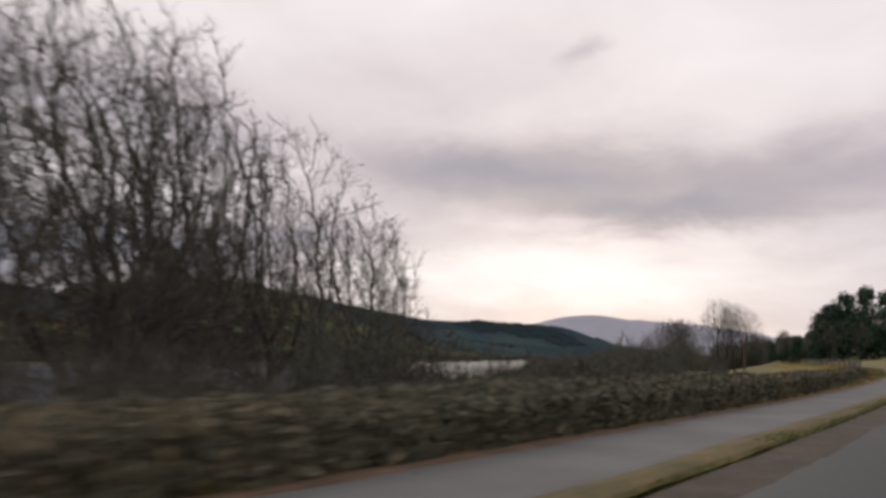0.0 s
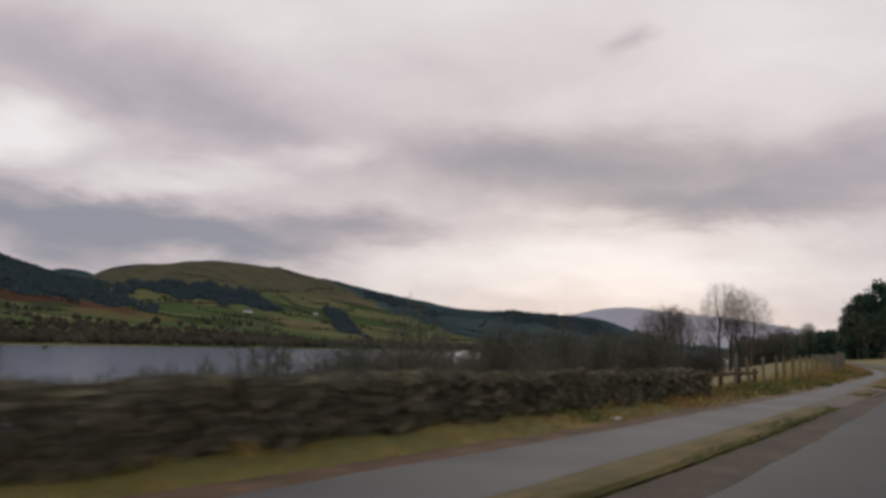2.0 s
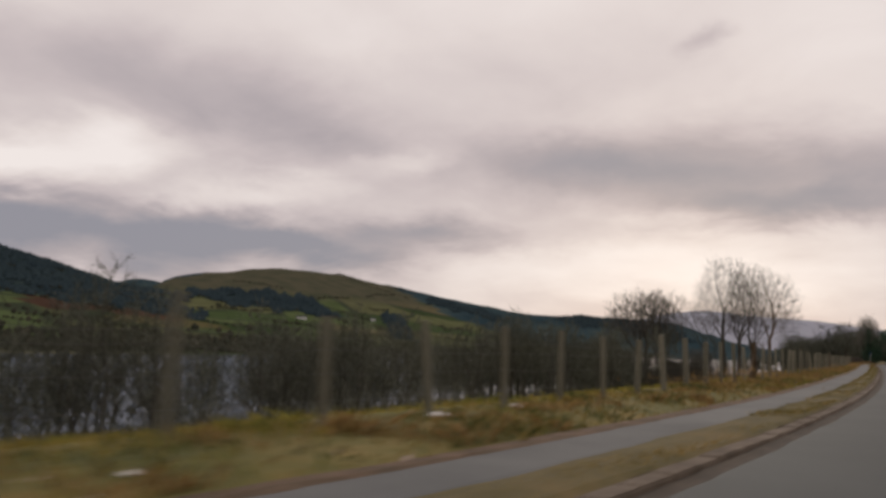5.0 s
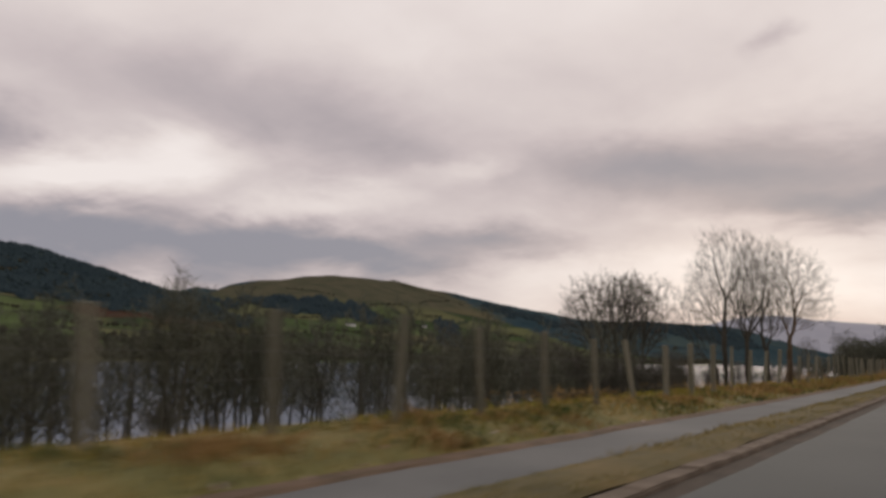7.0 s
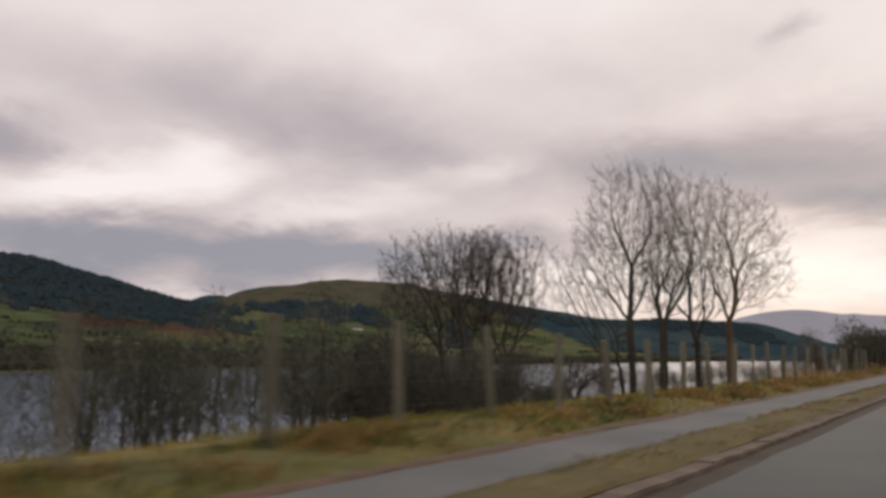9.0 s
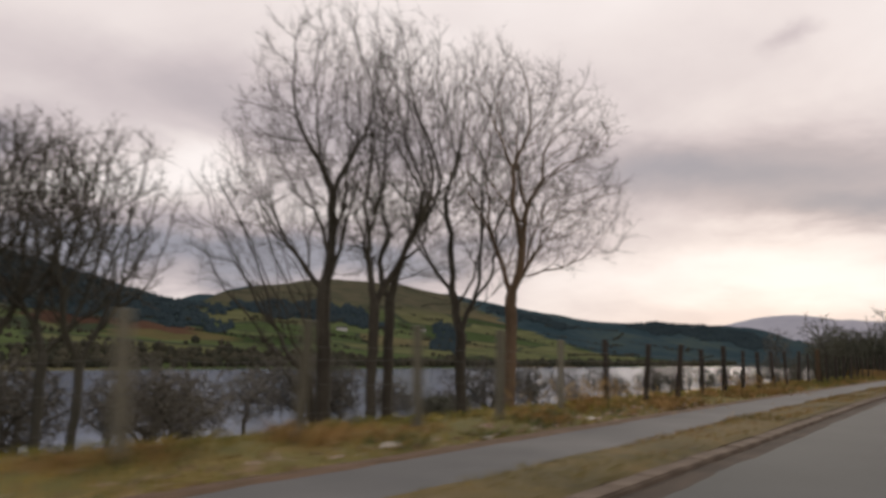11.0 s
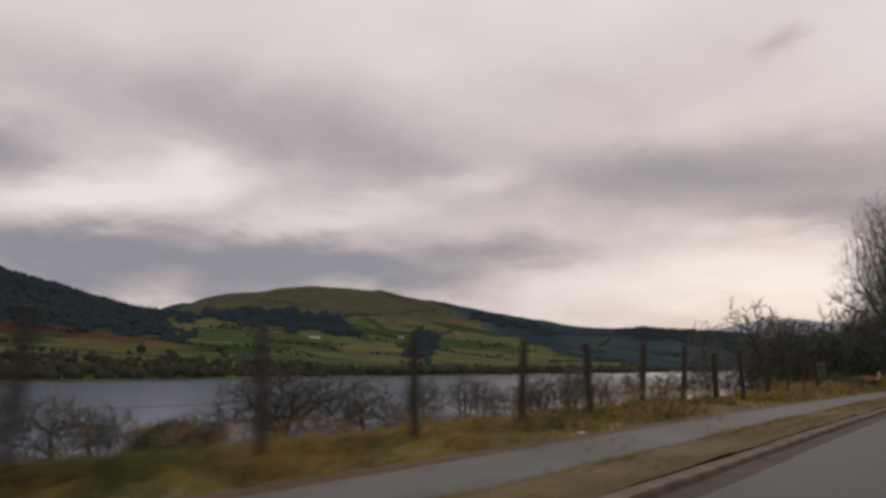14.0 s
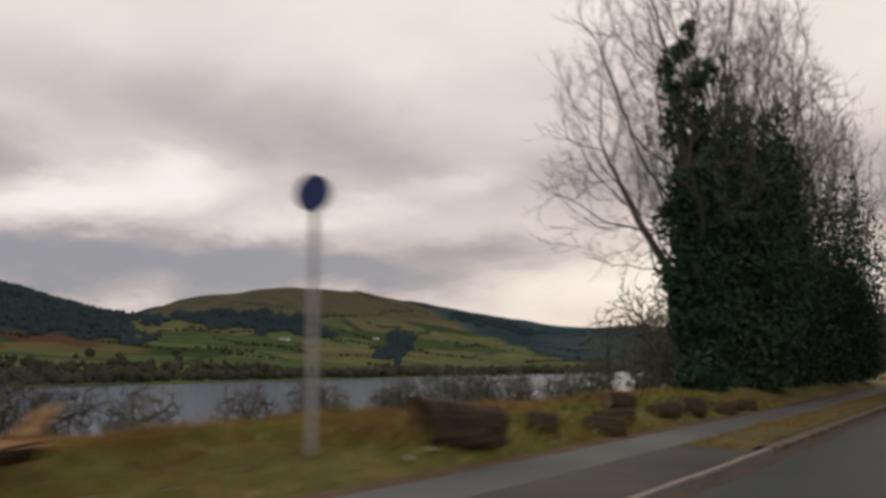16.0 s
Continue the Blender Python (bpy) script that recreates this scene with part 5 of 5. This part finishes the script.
blades("green_grass", 24000, 80, 420, 6.2, 10.5, 0.06, 0.20, 0.012, GRASS_GREEN, 23, "green patches of grass on the roadside bank", clump=0.7)
blades("dry_tufts", 24000, 66, 392, 6.2, 7.6, 0.08, 0.24, 0.012, GRASS_DRY, 24, "tall dry orange-brown grass tufts on the bank", clump=0.28)


for k, (y0, y1, n) in enumerate(((82, 128, 2600), (150, 222, 4500), (256, 300, 2400), (308, 384, 5500))):
    thicket("dead_bracken", n, y0, y1, 6.5, 7.7, 0.2, 0.62, GRASS_DRY, 71 + k, "rusty dead bracken and tall grass at the fence foot", 0.014, 0.5)
blades("oak_weeds", 3000, -10, 21, 5.95, 6.6, 0.05, 0.16, 0.016, WEED, 16, "dark green weeds at the path edge below the oaks")
blades("bank_tufts", 4000, 74, 125, 5.9, 7.4, 0.10, 0.28, 0.014, WEED, 19, "dark green tufts on the bank", clump=0.3)
blades("weed_clumps", 30000, 60, 420, 6.2, 8.4, 0.05, 0.18, 0.016, WEED, 25, "dark green weeds and nettles on the bank", clump=0.35)
blades("field_grass", 44000, 72, 420, 7.6, 15, 0.04, 0.12, 0.016, GRASS_GREEN, 26, "yellow-green pasture grass beyond the fence")


blades("entrance_tufts", 14000, 391, 421, 5.95, 10, 0.05, 0.18, 0.010, GRASS_DRY, 33, "dead tan grass tufts at the field entrance", clump=0.3)
blades("entrance_grass", 44000, 391, 421, 5.9, 10, 0.03, 0.11, 0.010, GRASS_BRIGHT, 27, "bright tan and green grass at the field entrance")


blades("fence_weeds", 6000, 318, 390, 6.9, 7.4, 0.08, 0.24, 0.012, WEED, 28, "dark weeds along the fence foot", clump=0.45)
blades("dead_verge_grass", 14000, 285, 440, VERGE + 0.08, PATH_IN - 0.08, 0.03, 0.09, 0.010, GRASS_DRY, 29, "dead tan grass on the verge", ENTRANCES, 0.10)
blades("tall_dry_grass", 1800, 398, 412, 7.2, 9.0, 0.10, 0.24, 0.010, GRASS_DRY, 30, "tall dead grass behind the logs", clump=0.4)


# ---- things at the field entrance ----
def make_sign(x, y):
    z = ground_z(x, y)
    sign = new("path_sign")
    sign.location = (x, y, z)
    bm = bmesh.new()
    bmesh.ops.create_cone(bm, cap_ends=True, segments=14, radius1=0.038, radius2=0.038, depth=3.15)
    bmesh.ops.translate(bm, vec=(0, 0, 1.42), verts=bm.verts)
    part("pole", bm, POLE_GREY, sign)
    bm = bmesh.new()
    bmesh.ops.create_cone(bm, cap_ends=True, segments=12, radius1=0.044, radius2=0.03, depth=0.03)
    bmesh.ops.translate(bm, vec=(0, 0, 3.0), verts=bm.verts)
    part("cap", bm, POLE_GREY, sign)

    def disc(r, t, at, mat, nm, lb):
        b = bmesh.new()
        bmesh.ops.create_cone(b, cap_ends=True, segments=32, radius1=r, radius2=r, depth=t)
        bmesh.ops.rotate(b, cent=(0, 0, 0), matrix=Matrix.Rotation(math.pi / 2, 3, "X"), verts=b.verts)
        bmesh.ops.translate(b, vec=at, verts=b.verts)
        return part(nm, b, mat, sign, lb)
    plate = disc(0.20, 0.006, (0, -0.05, 2.80), SIGN_BLUE, "sign_plate", "round blue sign plate")
    rim = disc(0.212, 0.004, (0, -0.046, 2.80), WHITE, "rim", "thin white rim")
    for dz in (-0.09, 0.09):
        part("clip", box_bm(0.10, 0.06, 0.025, (0, -0.02, 2.80 + dz), 0.004), STEEL, sign, "steel clip")
    sign.rotation_euler = (0, 0, radians(18))
    tagged(sign, "round blue path sign on a slim grey pole", "road sign")


make_sign(*side(401.6, 6.15))


def make_log(name, x, y, length, radius, turn, tilt, seed, label, lift=0.0, hollow=False, skin=LOG_BARK):
    log = new(name)
    z = ground_z(x, y)
    log.matrix_world = pose(x, y, z + lift, 0, tilt, turn)
    bm = bmesh.new()
    bmesh.ops.create_cone(bm, cap_ends=False, segments=18, radius1=radius, radius2=radius * 0.82, depth=length)
    bmesh.ops.subdivide_edges(bm, edges=[e for e in bm.edges if abs(e.verts[0].co.z - e.verts[1].co.z) > 0.1], cuts=9)
    for v in bm.verts:
        n = noise.noise((v.co.x * 2.2 + seed, v.co.y * 2.2, v.co.z * 0.9)) + 0.5 * noise.noise((v.co.x * 6, v.co.y * 6, v.co.z * 2 + seed))
        k = 1 + 0.3 * n
        v.co.x *= k
        v.co.y *= k * 0.92
    bmesh.ops.rotate(bm, cent=(0, 0, 0), matrix=Matrix.Rotation(math.pi / 2, 3, "Y"), verts=bm.verts)
    bmesh.ops.translate(bm, vec=(0, 0, radius * 0.85), verts=bm.verts)
    rings = [[v for v in bm.verts if v.is_boundary and v.co.x < 0], [v for v in bm.verts if v.is_boundary and v.co.x > 0]]
    for ring in rings:
        ends = bmesh.new()
        c = sum((v.co for v in ring), Vector()) / len(ring)
        ring.sort(key=lambda v: math.atan2(v.co.z - c.z, v.co.y - c.y))
        inner = 0.55 if hollow else 0.15
        depth = (0.35 if hollow else 0.04) * (1 if c.x < 0 else -1)
        outer = [ends.verts.new(v.co) for v in ring]
        inn = [ends.verts.new(c + (v.co - c) * inner + Vector((depth, 0, 0))) for v in ring]
        m = len(ring)
        for i in range(m):
            ends.faces.new((outer[i], outer[(i + 1) % m], inn[(i + 1) % m], inn[i]))
        ends.faces.new(inn)
        part("cut_end", ends, LOG_END, log, "pale weathered cut end")
    part("bark", bm, skin, log)
    return log, tagged(log, label, "log")


def make_split_log(x, y, turn):
    """A fallen trunk split along its length: pale torn wood above, dark bark below, one end raised on a stub."""
    log = new("fallen_log")
    log.matrix_world = pose(x, y, ground_z(x, y), 0, 0, turn)
    rings, n, m = [], 22, 12
    for i in range(n + 1):
        t = i / n
        c = Vector((-1.15 + 2.3 * t, 0.10 * math.sin(3 * t), 0.20 + 0.34 * max(0, t - 0.45) ** 1.5 + 0.02 * math.sin(9 * t)))
        r = (0.13 + 0.10 * math.sin(math.pi * min(1, t * 1.15 + 0.12))) * (1 + 0.12 * noise.noise((t * 7, 3, 0)))
        rings.append((c, r, t))
    bark, wood = bmesh.new(), bmesh.new()
    for bm, a0, a1, push in ((bark, math.pi * 0.93, math.pi * 2.07, 1.0), (wood, -0.07 * math.pi, 1.07 * math.pi, 0.42)):
        rows = []
        for c, r, t in rings:
            row = []
            for j in range(m + 1):
                a_ = a0 + (a1 - a0) * j / m
                k = r * (1 + 0.16 * noise.noise((t * 9, a_ * 2.2, push)))
                dz = math.sin(a_) * k * push
                if bm is wood:
                    dz += r * (0.28 * noise.noise((t * 4, a_ * 5, 9)) - 0.10)
                row.append(bm.verts.new(c + Vector((0.0, math.cos(a_) * k * 1.15, dz))))
            rows.append(row)
        for p, q in zip(rows, rows[1:]):
            for j in range(m):
                bm.faces.new((p[j], p[j + 1], q[j + 1], q[j]))
        for row, flip in ((rows[0], False), (rows[-1], True)):
            bm.faces.new(row if flip else row[::-1])
    part("bark", bark, LOG_DARK, log, "dark rotten bark on the underside")
    part("split_face", wood, LOG_PALE, log, "torn pale tan wood of the split face")
    for at, d, ln, r, mat in (((1.05, 0.05, 0.36), (0.75, 0.1, 0.66), 0.42, 0.085, LOG_PALE), ((0.75, 0.05, 0.2), (0.25, -0.15, -0.95), 0.3, 0.09, LOG_DARK), ((-1.0, -0.05, 0.2), (-0.9, 0.2, -0.25), 0.3, 0.10, LOG_DARK), ((-0.3, 0.12, 0.3), (-0.8, 0.35, 0.35), 0.4, 0.05, LOG_PALE)):
        v, f = [], []
        p, d = Vector(at), Vector(d).normalized()
        tube(v, f, [p, p + d * ln * 0.55 + Vector((0, 0.02, 0.02)), p + d * ln], [r, r * 0.8, r * 0.35], 8)
        mesh_object("branch_stub", v, f, mat, log)
    return tagged(log, "split fallen log with torn tan wood on the grass", "log")


LOG_PALE = shade("torn_tan_wood", [(0.12, 0.062, 0.028), (0.34, 0.2, 0.095), (0.55, 0.38, 0.22)], 2.2, 12, 0.9, 0.9, stretch=(0.25, 1, 1), dist=0.03)
make_split_log(*side(397.5, 6.4), 84)
lx, ly = side(404.2, 5.95)
make_log("hollow_log", lx, ly, 1.3, 0.33, 66, 2, 8, "short thick hollow dark brown log on the grass", -0.03, True, LOG_DARK)
rl = random.Random(9)
for k in range(9):
    lx, ly = side(406.6 + k * 1.4 + rl.uniform(-0.4, 0.4), 5.8 + rl.uniform(-0.2, 0.7))
    make_log("short_log", lx, ly, rl.uniform(0.4, 0.9), rl.uniform(0.13, 0.24), rl.uniform(20, 130), rl.uniform(-6, 6), 20 + k, "small mossy brown log section lying beside the footpath", -0.05, False, LOG_DARK)


def make_gate():
    """A steel field gate between wooden posts."""
    a, b = Vector((*side(391.0, 8.3), 0)), Vector((*side(395.3, 8.4), 0))
    a.z, b.z = ground_z(a.x, a.y), ground_z(b.x, b.y)
    gate = new("field_gate")
    gate.location = a
    d = b - a
    for p in (Vector((0, 0, 0)), d):
        me = post_mesh(33, 1.75, 0.14)
        me.materials.append(POST_DARK)
        ob = new("gate_post", me)
        ob.parent = gate
        ob.location = p - Vector((0, 0, 0.3))
        tagged(ob, "thick brown wooden gate post")
    u = d.normalized()
    s, e = u * 0.18, d - u * 0.18
    for h in (0.18, 0.36, 0.56, 0.8, 1.12):
        v, f = [], []
        tube(v, f, [s + Vector((0, 0, h)), e + Vector((0, 0, h))], [0.02, 0.02], 8)
        mesh_object("bar", v, f, STEEL, gate)
    for q in (s, e, (s + e) / 2):
        v, f = [], []
        tube(v, f, [q + Vector((0, 0, 0.15)), q + Vector((0, 0, 1.14))], [0.022, 0.022], 8)
        mesh_object("upright", v, f, STEEL, gate)
    v, f = [], []
    tube(v, f, [d + u * 1.5 + Vector((0, 0, -0.05)), d + Vector((0, 0, 1.2))], [0.06, 0.055], 7)
    mesh_object("strut", v, f, POST_DARK, gate, label="slanting wooden strut")
    v, f = [], []
    tube(v, f, [s + Vector((0, 0, 0.2)), e + Vector((0, 0, 1.1))], [0.016, 0.016], 6)
    mesh_object("brace", v, f, STEEL, gate)
    tagged(gate, "grey galvanised steel field gate between wooden posts", "gate")
    for t, w, h, z, mat, lb in ((0.70, 0.40, 0.30, 0.60, TEAL, "teal notice board fixed to the field gate"), (0.38, 0.28, 0.38, 0.52, PINK, "faded red and white notice on the field gate")):
        board = new("notice")
        p = a + d * t
        board.matrix_world = pose(p.x + 0.045, p.y, p.z + z, 0, 0, math.degrees(math.atan2(d.y, d.x)))
        part("board", box_bm(w, 0.012, h, bevel=0.002), mat, board)
        if mat is PINK:
            part("bar", box_bm(w * 0.8, 0.004, h * 0.5, (0, -0.009, h * 0.16)), WHITE, board, "white unreadable lettering bar")
        tagged(board, lb, "notice")


make_gate()


thicket("gate_bush", 1800, 392.8, 394.4, 7.4, 7.9, 0.35, 0.65, BARK_DARK, 41, "dark brambles beside the gate", 0.02)
thicket("dry_bush", 1500, 387.2, 389.6, 6.9, 7.5, 0.3, 0.55, GRASS_DRY, 42, "rusty dead bracken beside the gate", 0.018)


def make_scraps(y0, y1, count, seed):
    """Pale scraps and dead leaves blown against the bank."""
    r = np.random.default_rng(seed)
    ys, os_ = r.uniform(y0, y1, count), 6.0 + 0.35 * np.abs(r.normal(0, 1, count))
    s = (road_x(ys + 1) - road_x(ys - 1)) / 2
    k = np.sqrt(1 + s * s)
    os_ = warp(ys, os_)
    X, Y = road_x(ys) - os_ / k, ys + os_ * s / k
    c = np.stack([X, Y, land(X, Y) + r.uniform(0.03, 0.09, count)], 1)
    a = r.normal(size=(count, 3)) * [1, 1, 0.4]
    d = r.normal(size=(count, 3)) * [1, 1, 0.4]
    a *= (r.uniform(0.02, 0.07, count) / np.linalg.norm(a, axis=1))[:, None]
    d *= (r.uniform(0.02, 0.06, count) / np.linalg.norm(d, axis=1))[:, None]
    v = np.stack([c - a, c + d, c + a, c - d], 1).reshape(-1, 3)
    i = np.arange(count)[:, None] * 4
    tagged(tri_object("leaf_scraps", v, np.concatenate([i + [0, 1, 2], i + [0, 2, 3]]), SCRAP), "pale dead leaves and paper scraps along the path edge", "litter", kind="stuff")


make_scraps(270, 300, 500, 3)
make_scraps(160, 200, 70, 4)
make_scraps(72, 130, 120, 5)
make_scraps(330, 420, 260, 6)


def make_litter(x, y, size, seed, z=None, skin=LITTER, label="crumpled white paper litter lying at the path edge"):
    rng = random.Random(seed)
    bm = bmesh.new()
    bmesh.ops.create_icosphere(bm, subdivisions=2, radius=size)
    for v in bm.verts:
        k = 1 + 0.45 * noise.noise(v.co * (3 / size) * 0.5 + Vector((seed, 0, 0)))
        v.co = Vector((v.co.x * k * 1.4, v.co.y * k, max(v.co.z * k * 0.55, -size * 0.2)))
    bmesh.ops.rotate(bm, cent=(0, 0, 0), matrix=Matrix.Rotation(rng.uniform(0, 6), 3, "Z"), verts=bm.verts)
    me = bpy.data.meshes.new("litter")
    bm.to_mesh(me)
    bm.free()
    me.materials.append(skin)
    ob = new("litter", me)
    ob.location = (x, y, (ground_z(x, y) if z is None else z) + size * 0.2)
    tagged(ob, label, "litter", "roadside litter")


# Pieces at y 134 and 137 stand in for sheep-like shapes beyond the fence.
for k, (y, o, sz) in enumerate(((192.5, 6.0, 0.10), (189.6, 5.8, 0.11), (290.6, 6.3, 0.13), (284.0, 6.4, 0.16), (286.2, 6.2, 0.10), (296.5, 6.3, 0.09), (108.0, 6.5, 0.12), (112.5, 6.6, 0.10), (127.0, 6.6, 0.10),
                                (134.0, 7.8, 0.22), (137.0, 7.9, 0.20), (62.0, 6.2, 0.12), (176.0, 6.1, 0.11), (361.5, 6.2, 0.09), (403.5, 6.4, 0.10))):
    make_litter(*side(y, float(warp(y, o))), sz * 0.55, k + 1)


make_litter(3.0, 35.6, 0.13, 44, None, RED_BAG, "small red plastic bag lying at the path edge")


# ---- across the lake ----
def far_clumps(name, spots, material, label, seed, tall=1.0, conifer=False):
    """Woods far off: one small rough crown for each spot (x, y, size)."""
    rng = np.random.default_rng(seed)
    vs, ts = [], []
    k = 0
    sp = np.array(spots)
    z = land(sp[:, 0], sp[:, 1])
    for (x, y, s), zz in zip(sp, z):
        n = 5
        h = s * tall * rng.uniform(0.8, 1.25)
        a = rng.uniform(0, 6.283) + np.arange(n) * 6.283 / n
        rr = s * 0.5 * rng.uniform(0.6, 1.3, (2, n))
        lv = (0.05, 0.55 if not conifer else 0.35)
        rr[1] *= 0.95 if not conifer else 0.7
        rr[0] *= 0.75 if not conifer else 1.0
        for i in range(2):
            vs.append(np.stack([x + np.cos(a) * rr[i], y + np.sin(a) * rr[i], zz + h * (lv[i] + rng.uniform(-0.06, 0.06, n))], 1))
        vs.append(np.array([[x + rng.normal(0, s * 0.1), y + rng.normal(0, s * 0.1), zz + h]]))
        for i in range(n):
            j = (i + 1) % n
            ts += [(k + i, k + j, k + n + j), (k + i, k + n + j, k + n + i), (k + n + i, k + n + j, k + 2 * n)]
        k += 2 * n + 1
    tagged(tri_object(name, np.concatenate(vs), np.array(ts), material), label, "woods", kind="stuff")


def polar(a_, d_):
    a_ = np.radians(a_)
    return 22 - np.sin(a_) * d_, 250 + np.cos(a_) * d_


rw = np.random.default_rng(77)
# plantations and gully woods
sp = []
for a0, a1, d0, d1, n, s, gap in ((37.3, 46.4, 1960, 2280, 2600, 14, -2.0), (49, 78, 1500, 2450, 6000, 15, -2.4), (24, 29.5, 2780, 3000, 800, 14, -1.6), (12, 20, 3280, 3680, 2200, 16, -1.7), (31.7, 33.4, 1450, 2350, 620, 11, -1.2)):
    aa, dd = rw.uniform(a0, a1, n), rw.uniform(d0, d1, n)
    wa = aa + (a1 - a0) * 0.10 * np.sin(dd * 0.012 + a0)
    x_, y_ = polar(wa, dd + (d1 - d0) * 0.14 * np.sin(aa * 2.3 + a1) + 30 * np.sin(aa * 6.1))
    edge = np.minimum.reduce([(aa - a0) / (a1 - a0), (a1 - aa) / (a1 - a0), (dd - d0) / (d1 - d0), (d1 - dd) / (d1 - d0)])
    keep = np.sin(x_ * 0.011 + 2 * np.sin(y_ * 0.006)) + np.sin(y_ * 0.013) + np.minimum(edge * 12, 1.0) - 1.0 + 0.5 * np.sin(aa * 5.1 + dd * 0.02) > gap
    sp += [(p, q, s * k) for p, q, k, g in zip(x_, y_, rw.uniform(0.7, 1.3, n), keep) if g]
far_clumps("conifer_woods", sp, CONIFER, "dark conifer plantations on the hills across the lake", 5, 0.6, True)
sp = []
ys = rw.uniform(-200, 2700, 3400)
deep = np.where(ys < 1150, 70, 24)
sp += [(FAR_SHORE - 30 - abs(d_), y_, s) for y_, d_, s in zip(ys, rw.normal(0, 1, 3400) * deep, rw.uniform(6, 13, 3400))]
# hedgerow trees among the fields
for _ in range(80):
    x0, y0 = rw.uniform(-1750, -680), rw.uniform(350, 3000)
    a_, ln = rw.choice([0.2, 1.7, 0.25, 1.6]) + rw.normal(0, 0.15), rw.uniform(80, 260)
    for t in np.arange(0, ln, 8):
        sp.append((x0 + math.cos(a_) * t + rw.normal(0, 2), y0 + math.sin(a_) * t + rw.normal(0, 2), rw.uniform(3, 8)))
far_clumps("far_woods", sp, FAR_WOOD, "bare shoreline woods and hedgerow trees across the lake", 6, 0.8)


def make_farmhouse(x, y, turn, size):
    """A small white farmhouse with a slate roof."""
    z = ground_z(x, y)
    house = new("farmhouse")
    house.matrix_world = pose(x, y, z - 0.5, 0, 0, turn)
    w, d, h = size
    part("wall", box_bm(w, d, h, (0, 0, h / 2)), WHITE, house)
    bm = bmesh.new()
    q = [bm.verts.new(c) for c in ((-w / 2 - 0.4, -d / 2 - 0.4, h), (w / 2 + 0.4, -d / 2 - 0.4, h), (w / 2 + 0.4, d / 2 + 0.4, h), (-w / 2 - 0.4, d / 2 + 0.4, h), (-w / 2 - 0.4, 0, h + d * 0.42), (w / 2 + 0.4, 0, h + d * 0.42))]
    for f in ((0, 1, 5, 4), (2, 3, 4, 5), (1, 2, 5), (3, 0, 4), (3, 2, 1, 0)):
        bm.faces.new([q[i] for i in f])
    roof = part("roof", bm, ROOF, house)
    for sx in (-1, 1):
        part("chimney", box_bm(0.9, 0.9, 2.2, (sx * (w / 2 - 0.8), 0, h + d * 0.42 + 0.3)), ROOF, roof)
    for k in range(4):
        for lev in (1.3, 4.0):
            if lev < h - 0.8:
                part("window", box_bm(1.0, 0.1, 1.2, (-w / 2 + w * (k + 0.5) / 4, -d / 2 - 0.03, lev)), GLASS_DARK, house)
    tagged(house, "small white farmhouse with a slate roof on the hillside", "house", "hillside farms")


make_farmhouse(-1145, 1665, 35, (22, 8, 5.5))
make_farmhouse(-1180, 2020, 10, (12, 7, 5.5))
make_farmhouse(-700, 1010, 60, (12, 7, 5.5))
make_kerbs()
